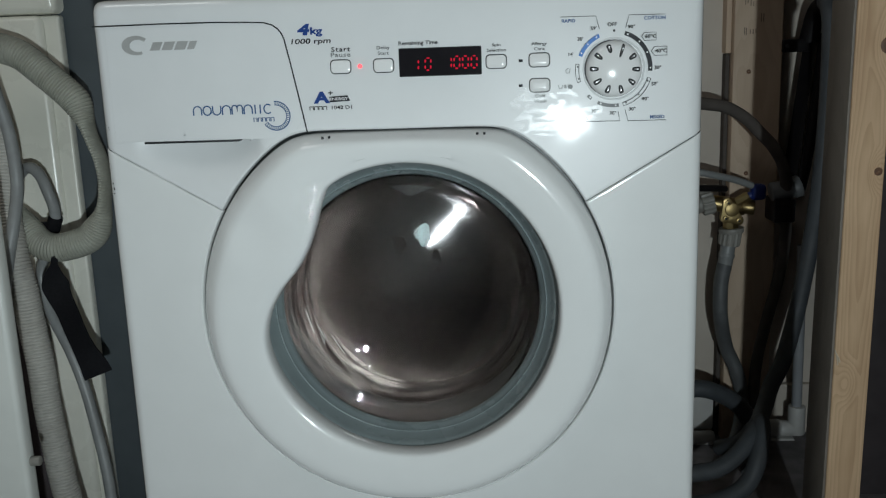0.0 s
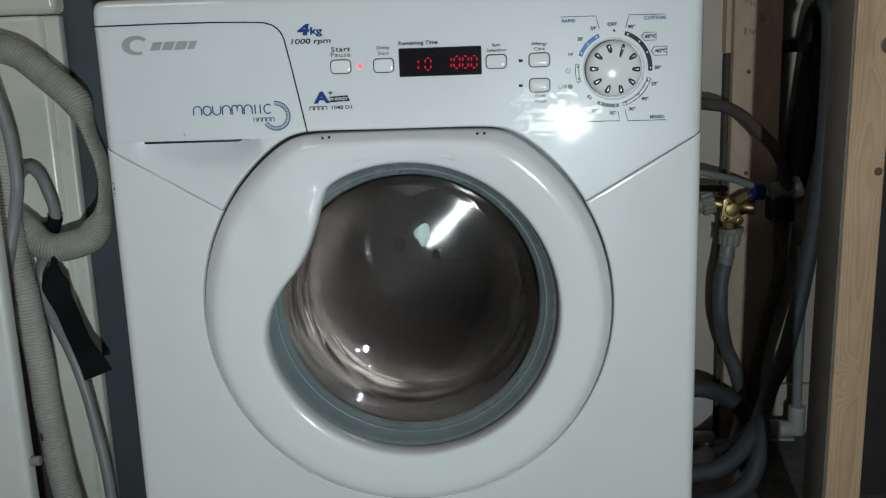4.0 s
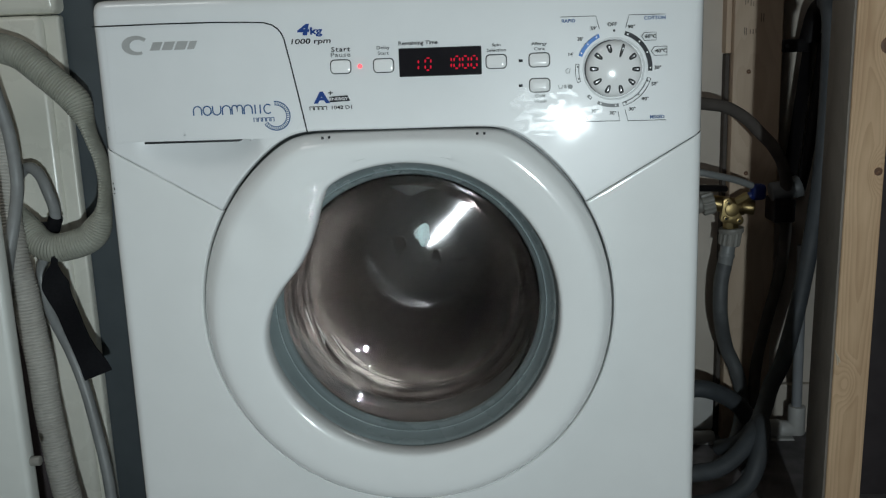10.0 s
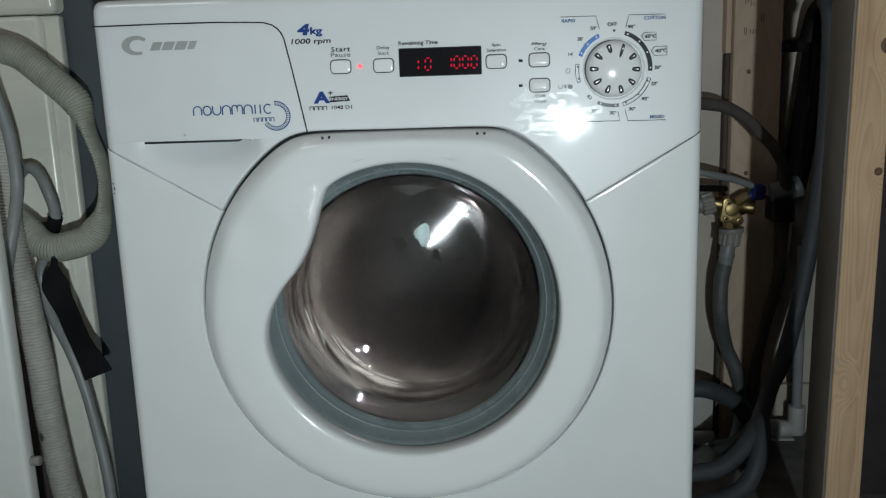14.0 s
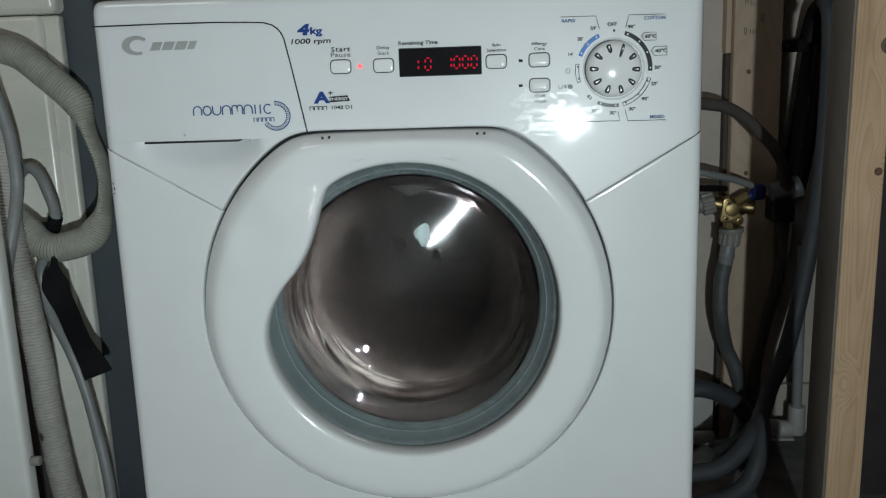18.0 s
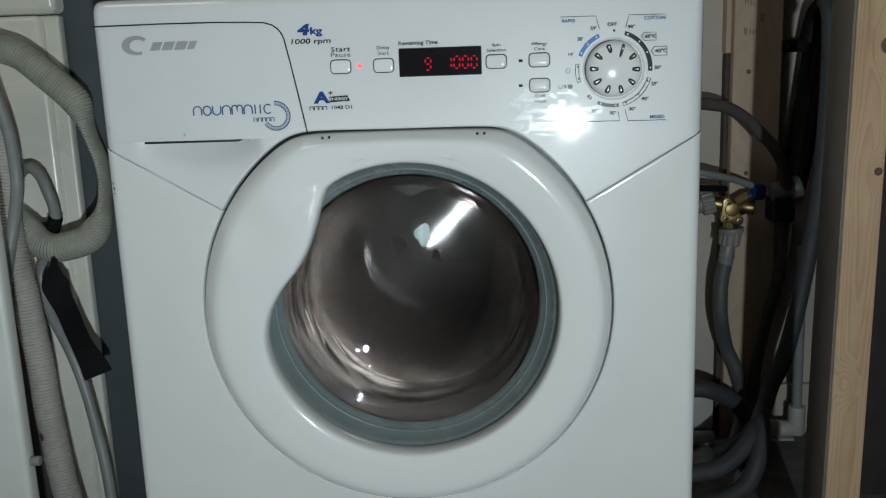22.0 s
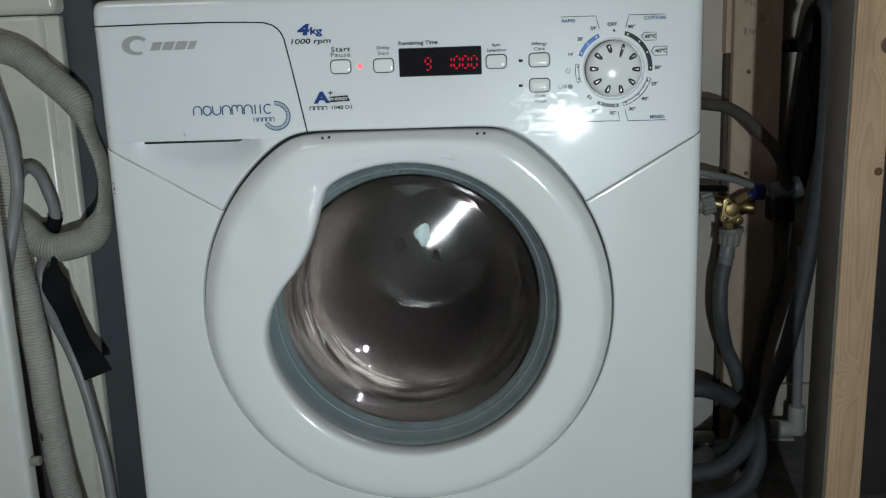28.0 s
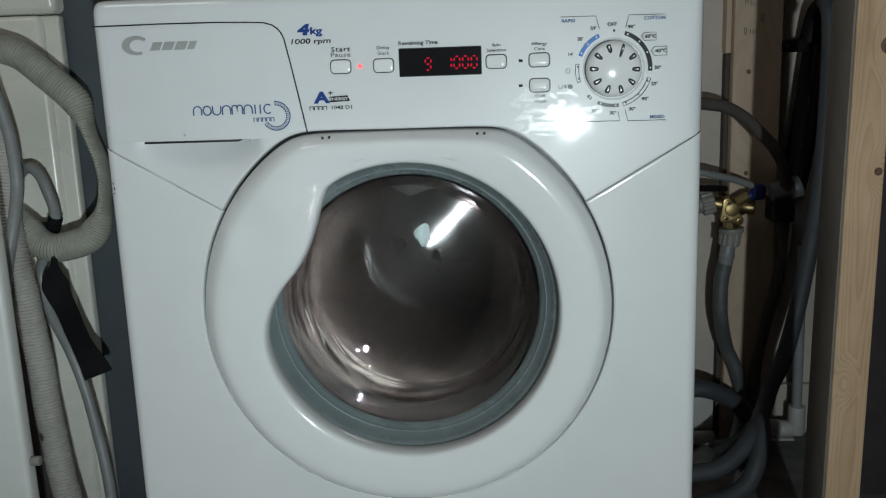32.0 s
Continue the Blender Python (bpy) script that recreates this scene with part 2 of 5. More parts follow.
M = {
    "enamel": material("white_enamel", (0.745, 0.755, 0.745), 0.12, 0, 30, 0.015, 0.01, 700, coat=0.08, rough_vary=0.04, stain=(0.68, 0.69, 0.67), stain_scale=4, stain_amount=0.25),
    "fascia": material("white_glossy_plastic", (0.735, 0.745, 0.745), 0.036, 0, 30, 0.015, 0.014, 70, coat=0.38, stain=(0.70, 0.71, 0.70), stain_scale=9, stain_amount=0.2, rough_vary=0.026),
    "door": material("white_door_plastic", (0.755, 0.765, 0.755), 0.08, 0, 30, 0.012, 0.008, 120, coat=0.08, rough_vary=0.03, stain=(0.72, 0.73, 0.72), stain_scale=7, stain_amount=0.2),
    "knob": material("white_knob_plastic", (0.80, 0.80, 0.79), 0.09, 0, 60, 0.01, rough_vary=0.02),
    "cream": material("cream_enamel", (0.79, 0.78, 0.70), 0.30, 0, 25, 0.03, 0.03, 400, coat=0.2, stain=(0.48, 0.46, 0.38), stain_scale=5, stain_amount=0.35),
    "near_white": material("off_white_enamel", (0.76, 0.78, 0.74), 0.4, 0, 25, 0.03, 0.03, 300, stain=(0.52, 0.52, 0.47), stain_amount=0.3),
    "gap": material("shadow_gap_plastic", (0.02, 0.022, 0.024), 0.5, vary=0.1, spec=0.3),
    "liner": material("grey_front_liner", (0.085, 0.095, 0.098), 0.5, vary=0.1),
    "trim": material("slate_grey_plastic", (0.205, 0.245, 0.250), 0.30, 0, 40, 0.06, 0.03, 500),
    "rubber": material("grey_door_rubber", (0.12, 0.135, 0.135), 0.6, 0, 60, 0.1, 0.05, 300, stain=(0.08, 0.07, 0.06), spec=0.15),
    "notch": material("pale_grey_rubber", (0.027, 0.031, 0.032), 0.65, 0, 60, 0.06, spec=0.1),
    "lip": material("dark_slate_rubber", (0.004, 0.0045, 0.005), 0.65, 0, 60, 0.1, spec=0.0),
    "dark": material("dark_tub_plastic", (0.035, 0.033, 0.03), 0.55),
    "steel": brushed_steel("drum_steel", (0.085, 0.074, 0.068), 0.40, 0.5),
    "plate": graded_plate("spun_back_steel", (0.215, 0.213, 0.222), (0.030, 0.024, 0.0245), 0.058, 0.084, 0.258, 0.145, 0.056, 0.92),
    "glass": glass_material("door_glass", (0.93, 0.91, 0.88)),
    "film": film_material("glow_film", (0.59, 0.480, 0.455), 0.235, 0.052, 0.068, 0.050, 0.86),
    "refracted_light": film_material("refraction_streak", (0.60, 0.57, 0.53), 0.30, 0.03, 0.05, 0.01),
    "reflection_thread": material("reflection_white", (0.62, 0.60, 0.57), 0.35, 0, 200, 0.25),
    "smear_shine": film_material("shine_tinted_water", (0.60, 0.78, 0.82), 0.20, 0.06, 0.0, 0.001),
    "smudge": smudge_material("dried_wipe_mark"),
    "water": glass_material("clear_water", (0.97, 0.98, 1.0)),
    "lcd": material("display_window_black", (0.014, 0.013, 0.015), 0.10, 0, 50, 0.1, rough_vary=0.02, spec=0.3),
    "segment": glow("red_segment", (1.0, 0.010, 0.055), 0.40),
    "led": glow("red_indicator", (1.0, 0.12, 0.14), 1.6),
    "ink": material("dark_print", (0.016, 0.018, 0.022), 0.4, vary=0.1, spec=0.15),
    "stamp": material("faded_stamp_ink", (0.16, 0.125, 0.095), 0.7, 0, 300, 0.35),
    "label_blue": material("label_blue_print", (0.035, 0.105, 0.28), 0.4, vary=0.06, spec=0.15),
    "blue": material("blue_print", (0.018, 0.055, 0.22), 0.4, vary=0.06, spec=0.15),
    "pale_blue": material("mid_blue_print", (0.06, 0.19, 0.52), 0.4, vary=0.05, spec=0.15),
    "navy": material("teal_blue_print", (0.03, 0.09, 0.22), 0.4, vary=0.06, spec=0.15),
    "silver": material("silver_print", (0.42, 0.42, 0.41), 0.42, 0.2, 80, 0.08),
    "grey_print": material("grey_print", (0.20, 0.21, 0.21), 0.4, vary=0.05, spec=0.15),
    "white_print": material("white_print", (0.8, 0.8, 0.8), 0.4, vary=0.02),
    "bright_chrome": material("grip_chrome", (0.20, 0.20, 0.20), 0.33, 1.0, 60, 0.1),
    "chrome": material("smoked_chrome", (0.13, 0.135, 0.14), 0.3, 1.0, 60, 0.1),
    "hose": material("grey_corrugated_plastic", (0.37, 0.375, 0.325), 0.5, 0, 90, 0.08, 0.05, 500, stain=(0.20, 0.19, 0.14), stain_scale=14, stain_amount=0.5),
    "hose_pale": material("pale_grey_corrugated_plastic", (0.48, 0.465, 0.43), 0.5, 0, 90, 0.08, 0.05, 500, stain=(0.22, 0.20, 0.18), stain_scale=14, stain_amount=0.5),
    "pipe_grey": material("grey_hose_rubber", (0.27, 0.28, 0.28), 0.42, 0, 70, 0.08, 0.05, 400, stain=(0.12, 0.12, 0.12), stain_scale=20, stain_amount=0.4),
    "dark_hose": material("dark_grey_hose_rubber", (0.056, 0.063, 0.071), 0.62, 0, 70, 0.1, 0.05, 400, stain=(0.06, 0.06, 0.06), stain_scale=16, stain_amount=0.5),
    "mid_hose": material("mid_grey_hose_rubber", (0.110, 0.116, 0.120), 0.45, 0, 70, 0.1, 0.05, 400, stain=(0.08, 0.08, 0.08), stain_scale=16, stain_amount=0.5),
    "brown_hose": material("brown_black_hose_rubber", (0.088, 0.077, 0.070), 0.8, 0, 70, 0.1, 0.05, 400, spec=0.15),
    "black": material("black_plastic", (0.009, 0.008, 0.009), 0.45, 0, 60, 0.15, 0.05, 400, spec=0.2),
    "tape": material("black_hook_tape", (0.008, 0.008, 0.010), 0.8, 0, 300, 0.25, 0.1, 900, spec=0.15),
    "brass": material("worn_brass", (0.34, 0.255, 0.120), 0.38, 1.0, 70, 0.2, 0.08, 300, stain=(0.22, 0.16, 0.08), stain_scale=30, stain_amount=0.7),
    "nut": material("pale_grey_plastic_nut", (0.27, 0.26, 0.235), 0.45, 0, 60, 0.06),
    "blue_tap": material("blue_tap_plastic", (0.007, 0.020, 0.13), 0.45),
    "pvc": material("white_waste_pipe_plastic", (0.52, 0.51, 0.49), 0.4, 0, 40, 0.05, 0.03, 200, stain=(0.2, 0.2, 0.18), stain_amount=0.4),
    "grey_pipe": material("grey_waste_pipe_plastic", (0.30, 0.31, 0.33), 0.4, 0, 40, 0.05, 0.03, 200, stain=(0.1, 0.1, 0.1), stain_amount=0.4),
    "wall": material("white_painted_wall", (0.585, 0.52, 0.455), 0.8, 0, 14, 0.05, 0.12, 90, stain=(0.36, 0.32, 0.27), stain_scale=4, stain_amount=0.5),
    "dark_board": material("dark_brown_board", (0.052, 0.042, 0.045), 0.75, 0, 20, 0.2, 0.1, 80),
    "grey_board": material("dark_grey_board", (0.075, 0.09, 0.10), 0.7, 0, 25, 0.08, 0.05, 120, stain=(0.06, 0.07, 0.075), stain_amount=0.4),
    "floor": material("dusty_concrete", (0.21, 0.195, 0.20), 0.85, 0, 30, 0.3, 0.4, 60, stain=(0.14, 0.13, 0.13), stain_scale=7, stain_amount=0.7),
    "ceiling": material("white_ceiling_paint", (0.7, 0.7, 0.68), 0.85, 0, 20, 0.04),
    "pine": pine("planed_pine", (0.66, 0.455, 0.280), (0.345, 0.190, 0.094), 1.3, 1.3, 0.001, ((0.0138, 0.6321, 0.021), (0.0119, 0.5108, 0.013), (-0.0047, 0.2914, 0.016))),
    "pine_old": pine("weathered_pine", (0.57, 0.445, 0.335), (0.43, 0.310, 0.220), 4.1, 0.12, -0.01),
    "grey_wood": pine("darkened_stud_side", (0.220, 0.190, 0.160), (0.150, 0.126, 0.104), 7.7, 0.1),
    "pale_wood": material("fresh_split_pine", (0.60, 0.50, 0.37), 0.5, 0, 300, 0.15),
    "knot": material("pine_knot", (0.13, 0.06, 0.028), 0.55, 0, 300, 0.4),
    "cloth_brown": material("wet_brown_cloth", (0.050, 0.0355, 0.034), 0.6, 0, 120, 0.25, 0.3, 500),
    "cloth_rust": material("wet_rust_cloth", (0.125, 0.046, 0.040), 0.6, 0, 120, 0.25, 0.3, 500),
    "cloth_grey": material("wet_grey_cloth", (0.066, 0.053, 0.052), 0.55, 0, 120, 0.25, 0.3, 500),
}


# ---- mesh helpers ----
def empty(name, at=(0, 0, 0)):
    ob = new(name)
    ob.location = at
    ob.empty_display_size = 0.05
    return ob


def mesh_of(name, bm, mat, smooth=35):
    bmesh.ops.recalc_face_normals(bm, faces=bm.faces)
    me = bpy.data.meshes.new(name)
    if smooth:
        for f in bm.faces:
            f.smooth = True
        for e in bm.edges:
            if len(e.link_faces) == 2 and e.calc_face_angle(0) > radians(smooth):
                e.smooth = False
    bm.to_mesh(me)
    bm.free()
    me.materials.append(mat)
    return me


def part(name, bm, mat, parent=None, label="", smooth=35, at=(0, 0, 0)):
    ob = new(name, mesh_of(name, bm, mat, smooth))
    ob.location = at
    if parent:
        ob.parent = parent
    if label:
        ob["label"] = label
    return ob


def box(x0, x1, y0, y1, z0, z1, bevel=0.0, seg=2):
    bm = bmesh.new()
    bmesh.ops.create_cube(bm, size=1)
    for v in bm.verts:
        v.co = Vector(((x0 + x1) / 2 + v.co.x * (x1 - x0), (y0 + y1) / 2 + v.co.y * (y1 - y0), (z0 + z1) / 2 + v.co.z * (z1 - z0)))
    if bevel:
        bmesh.ops.bevel(bm, geom=list(bm.edges), offset=bevel, segments=seg, profile=0.5, affect="EDGES")
    return bm


def sheet(rows, close_u=False, close_v=False):
    """A skin over rows of points."""
    bm = bmesh.new()
    vs = [[bm.verts.new(p) for p in row] for row in rows]
    nu, nv = len(vs), len(vs[0])
    for i in range(nu if close_u else nu - 1):
        for j in range(nv if close_v else nv - 1):
            a, b = vs[i], vs[(i + 1) % nu]
            bm.faces.new((a[j], b[j], b[(j + 1) % nv], a[(j + 1) % nv]))
    return bm


def lathe(profile, n=96, cap=False):
    """Turns (radius, y) about the y axis."""
    rows = [[(r * math.cos(2 * math.pi * k / n), y, r * math.sin(2 * math.pi * k / n)) for k in range(n)] for r, y in profile]
    bm = sheet(rows, close_v=True)
    if cap:
        bm.verts.ensure_lookup_table()
        bm.faces.new(bm.verts[:n])
        bm.faces.new(bm.verts[-n:])
    return bm


def spline(points, step):
    """Points at even steps along a smooth line through the given ones."""
    pts = [Vector(p) for p in points]
    pts = [2 * pts[0] - pts[1]] + pts + [2 * pts[-1] - pts[-2]]
    fine = []
    for i in range(1, len(pts) - 2):
        p0, p1, p2, p3 = pts[i - 1:i + 3]
        for k in range(24):
            t = k / 24
            fine.append(0.5 * (2 * p1 + (p2 - p0) * t + (2 * p0 - 5 * p1 + 4 * p2 - p3) * t * t + (3 * p1 - p0 - 3 * p2 + p3) * t ** 3))
    fine.append(pts[-2])
    out, left = [fine[0]], step
    for a, b in zip(fine, fine[1:]):
        d = (b - a).length
        while d > left:
            a = a + (b - a) * (left / d)
            out.append(a)
            d = (b - a).length
            left = step
        left -= d
    return out


def tube(points, radius, step=0.006, sides=18, rib=0.0, pitch=0.0, squash=None):
    """A round hose along a smooth line; rib and pitch make it corrugated, squash(f) flattens it in the upright plane where it is kinked."""
    line = spline(points, pitch / 4 if rib else step)
    tangent = (line[1] - line[0]).normalized()
    side = tangent.orthogonal().normalized()
    rows = []
    for i, p in enumerate(line):
        t = (line[min(i + 1, len(line) - 1)] - line[max(i - 1, 0)]).normalized()
        side = (side - t * side.dot(t)).normalized()
        other = t.cross(side)
        r = radius + (rib * (0, 0.75, 1, 0.75)[i % 4] if rib else 0)
        flat = t.cross(Vector((0, 1, 0))).normalized()
        keep = 1 - squash(i / (len(line) - 1)) if squash else 0.0
        ring = [(side * math.cos(2 * math.pi * k / sides) + other * math.sin(2 * math.pi * k / sides)) * r for k in range(sides)]
        rows.append([p + d - flat * (d.dot(flat) * keep) for d in ring])
    bm = sheet(rows, close_v=True)
    bm.verts.ensure_lookup_table()
    bm.faces.new(bm.verts[:sides])
    bm.faces.new(bm.verts[-sides:])
    return bm


def rod(a, b, radius, sides=20, bevel=0.0):
    a, b = Vector(a), Vector(b)
    bm = bmesh.new()
    bmesh.ops.create_cone(bm, cap_ends=True, segments=sides, radius1=radius, radius2=radius, depth=(b - a).length)
    if bevel:
        rims = [e for e in bm.edges if abs(e.verts[0].co.z - e.verts[1].co.z) < 1e-6]
        bmesh.ops.bevel(bm, geom=rims, offset=bevel, segments=2, profile=0.5, affect="EDGES")
    turn = (b - a).to_track_quat("Z", "Y").to_matrix().to_4x4()
    bmesh.ops.transform(bm, matrix=Matrix.Translation((a + b) / 2) @ turn, verts=bm.verts)
    return bm


def plate(outline, y0, y1, bevel=0.0):
    """A flat piece with an outline of (x, z), from y0 (front) to y1."""
    bm = bmesh.new()
    face = bm.faces.new([bm.verts.new((x, y0, z)) for x, z in outline])
    out = bmesh.ops.extrude_face_region(bm, geom=[face])
    for v in out["geom"]:
        if isinstance(v, bmesh.types.BMVert):
            v.co.y = y1
    if bevel:
        edges = [e for e in bm.edges if abs(e.verts[0].co.y - y0) < 1e-7 and abs(e.verts[1].co.y - y0) < 1e-7]
        bmesh.ops.bevel(bm, geom=edges, offset=bevel, segments=2, profile=0.5, affect="EDGES")
    return bm


def join(*bms):
    out = bmesh.new()
    for bm in bms:
        me = bpy.data.meshes.new("piece")
        bm.to_mesh(me)
        bm.free()
        out.from_mesh(me)
        bpy.data.meshes.remove(me)
    return out


def rounded(cx, cz, w, h, r, n=5):
    pts = []
    for sx, sz, a0 in ((1, 1, 0), (-1, 1, 90), (-1, -1, 180), (1, -1, 270)):
        for k in range(n + 1):
            a = radians(a0 + 90 * k / n)
            pts.append((cx + sx * (w / 2 - r) + r * math.cos(a), cz + sz * (h / 2 - r) + r * math.sin(a)))
    return pts


def arc_band(cx, cz, r0, r1, a0, a1, n=16):
    """Outline of a band between two radii; angles clockwise from the top."""
    aa = [radians(a0 + (a1 - a0) * k / n) for k in range(n + 1)]
    return [(cx + r1 * math.sin(a), cz + r1 * math.cos(a)) for a in aa] + [(cx + r0 * math.sin(a), cz + r0 * math.cos(a)) for a in reversed(aa)]


PRINT = -0.0016


def lettering(name, words, x, z, height, mat, parent, align="CENTER", stretch=1.0, shear=0.0, spacing=1.0, y=PRINT, bold=0.018):
    """Printed words on the front, their centre line at z."""
    cu = bpy.data.curves.new(name, "FONT")
    cu.body, cu.align_x, cu.align_y = words, align, "CENTER"
    cu.size, cu.extrude, cu.shear, cu.space_character = height / 0.72, 0.00012, shear, spacing
    cu.resolution_u, cu.offset = 3, height * bold
    tmp = new(name, cu)
    tmp.matrix_world = pose(0, 0, 0, 90, 0, 0)
    bpy.context.view_layer.update()
    me = bpy.data.meshes.new_from_object(tmp.evaluated_get(bpy.context.evaluated_depsgraph_get()))
    bpy.data.objects.remove(tmp)
    me.transform(Matrix.Diagonal((stretch, 1, 1, 1)))
    me.transform(Matrix.Rotation(radians(90), 4, "X"))
    me.materials.clear()
    me.materials.append(mat)
    ob = new(name, me)
    ob.location = (x, y, z)
    ob.parent = parent
    return ob


def printed(name, outline, mat, parent, y=PRINT, label=""):
    return part(name, plate(outline, y, y + 0.0006), mat, parent, label, smooth=0)


def stroke(name, pts, w, mat, parent, y=PRINT):
    """A thin printed line through (x, z) points."""
    left, right = [], []
    v = [Vector((x, z)) for x, z in pts]
    for i, p in enumerate(v):
        d = (v[min(i + 1, len(v) - 1)] - v[max(i - 1, 0)]).normalized()
        nrm = Vector((-d.y, d.x)) * w / 2
        left.append((p + nrm).to_tuple()), right.append((p - nrm).to_tuple())
    rows = [[(x, y, z) for x, z in left], [(x, y, z) for x, z in right]]
    low = [[(x, y + 0.0006, z) for x, z in left], [(x, y + 0.0006, z) for x, z in right]]
    return part(name, sheet([rows[0], rows[1], low[1], low[0]], close_u=True), mat, parent, smooth=0)


# ---- the room ----
def room():
    def piece(name, bm, mat, label):
        return tagged(part(name, bm, mat, smooth=0), label, "structure", kind="structure")
    piece("floor", box(-1.3, 1.3, -1.9, 0.76, -0.1, 0.0), M["floor"], "dusty dark concrete floor of the laundry nook")
    piece("wall_north", box(-1.3, 1.3, 0.68, 0.76, 0.0, 2.2), M["wall"], "white painted wall behind the machines, grubby")
    # side walls, south wall and ceiling are unseen, set for bounce and reflections
    piece("wall_west", box(-1.38, -1.3, -1.9, 0.76, 0.0, 2.2), M["wall"], "unseen white side wall, added to bounce light")
    piece("wall_east", box(1.3, 1.38, -1.9, 0.76, 0.0, 2.2), M["wall"], "unseen white side wall, added to bounce light")
    piece("wall_south", box(-1.3, 1.3, -1.98, -1.9, 0.0, 2.2), M["grey_board"], "unseen dark grey wall facing the machines, added to dim reflections")
    piece("ceiling", box(-1.38, 1.38, -1.98, 0.76, 2.2, 2.28), M["ceiling"], "unseen white ceiling, added to bounce light")
    piece("wall_board", box(0.587, 1.3, 0.45, 0.47, 0.0, 2.2), M["dark_board"], "dark brown board standing behind the pine stud")


# ---- washing machine ----
CX, CZ = 0.0, 0.417
CREASE = 30.4


def blend_min(a, b, n):
    return (a ** -n + b ** -n) ** (-1 / n)


def door_edge(a):
    """Radius of the door's outer edge at the angle a (radians, from +x towards +z)."""
    s = math.sin(a)
    if s < 0.3:
        return 0.1815
    flat = (0.1585 - 0.05 * (math.cos(a) / s * 0.16) ** 2) / s
    return blend_min(0.1815, flat, 46) if flat < 0.4 else 0.1815


HOLE = [(100, 0.1312), (110, 0.13115), (116.5, 0.1306), (120.8, 0.1290), (124.6, 0.1235), (129.5, 0.1165), (135.2, 0.1097), (145.3, 0.1035), (157.5, 0.1045),
        (170.1, 0.1145), (178, 0.1215), (186.3, 0.1272), (193, 0.1300), (203, 0.1312)]


def door_hole(a):
    d = math.degrees(a) % 360
    if d <= HOLE[0][0] or d >= HOLE[-1][0]:
        return 0.1312
    xs, ys = [h[0] for h in HOLE], [h[1] for h in HOLE]
    i = max(k for k in range(len(xs)) if xs[k] <= d)
    i = min(i, len(xs) - 2)
    t = (d - xs[i]) / (xs[i + 1] - xs[i])
    m0 = (ys[i + 1] - ys[max(i - 1, 0)]) / (xs[i + 1] - xs[max(i - 1, 0)]) * (xs[i + 1] - xs[i])
    j = min(i + 2, len(xs) - 1)
    m1 = (ys[j] - ys[i]) / (xs[j] - xs[i]) * (xs[i + 1] - xs[i])
    return (2 * t ** 3 - 3 * t * t + 1) * ys[i] + (t ** 3 - 2 * t * t + t) * m0 + (3 * t * t - 2 * t ** 3) * ys[i + 1] + (t ** 3 - t * t) * m1


def case_edge(a):
    """Radius of the front's outer edge, a rectangle with softened corners."""
    c, s = math.cos(a), math.sin(a)
    rx = (0.2570 if c > 0 else 0.2588) / max(abs(c), 1e-4)
    rz = ((0.6925 - CZ) if s > 0 else (CZ - 0.05)) / max(abs(s), 1e-4)
    return blend_min(rx, rz, 70)


def scoop(x, z):
    """Depth of the finger recess under the drawer."""
    if z > 0.5755:
        return 0.0
    u = (x + 0.176) / 0.056
    v = (0.5755 - z) / 0.05
    if abs(u) >= 1 or v >= 1:
        return 0.0
    return 0.021 * (1 - u * u) ** 1.1 * (1 + 0.45 * u) * (1 - v) ** 1.5


def front_sheet(a0, a1, n, gap, round_r, roll=0.0):
    rows = []
    inner = [a0 + 2 + (a1 - a0 - 4) * i / n for i in range(n + 1)]
    ends = (0.0, 0.08, 0.2, 0.4, 0.65, 0.95, 1.3, 1.6)
    for deg in [a0 + e for e in ends] + inner + [a1 - e for e in reversed(ends)]:
        a = radians(deg)
        near = radians(min(deg - a0, a1 - deg))
        r0, r1 = door_edge(a) + gap(a), case_edge(a)
        row = [(r0, 0.016), (r0, 0.004), (r0 + 0.0006, 0.0012), (r0 + 0.002, 0.0)]
        span = r1 - r0 - 0.002 - round_r
        row += [(r0 + 0.002 + span * k / 22, 0.0) for k in range(1, 22)]
        for k in range(7):
            t = radians(90 * k / 6)
            row.append((r1 - round_r + round_r * math.sin(t), round_r * (1 - math.cos(t))))
        row.append((r1, 0.03))
        pts = []
        for r, y in row:
            x, z = CX + r * math.cos(a), CZ + r * math.sin(a)
            d = near * r
            turn = roll - math.sqrt(max(0.0, roll ** 2 - (roll - d) ** 2)) if d < roll else 0.0
            pts.append((x, y + scoop(x, z) + turn, z))
        rows.append(pts)
    return rows


def seven_segment(display, digit, x, z, w, h, lean):
    """One lit digit; returns its strokes by name."""
    t = 0.00115
    spots = {"a": (0, h / 2, "h"), "g": (0, 0, "h"), "d": (0, -h / 2, "h"), "f": (-w / 2, h / 4, "v"), "b": (w / 2, h / 4, "v"),
             "e": (-w / 2, -h / 4, "v"), "c": (w / 2, -h / 4, "v")}
    lit = {"0": "abcdef", "1": "bc"}[digit]
    made = {}
    for s in lit:
        dx, dz, way = spots[s]
        long = (w if way == "h" else h / 2) * 0.30
        pts = [(-long, 0), (-long + t / 2, t / 2), (long - t / 2, t / 2), (long, 0), (long - t / 2, -t / 2), (-long + t / 2, -t / 2)]
        if way == "v":
            pts = [(pz, px) for px, pz in pts]
        ob = part("segment", plate(pts, 0, 0.0006), M["segment"], display, smooth=0, at=(x + dx + lean * dz, -0.0042, z + dz))
        made[s] = ob
    return made


def glint(x, y, z):
    """The tilt at which a spot mirrors the lamp to the camera."""
    spot = Vector((x, y, z))
    return (LAMP - spot).normalized() + (EYE - spot).normalized()


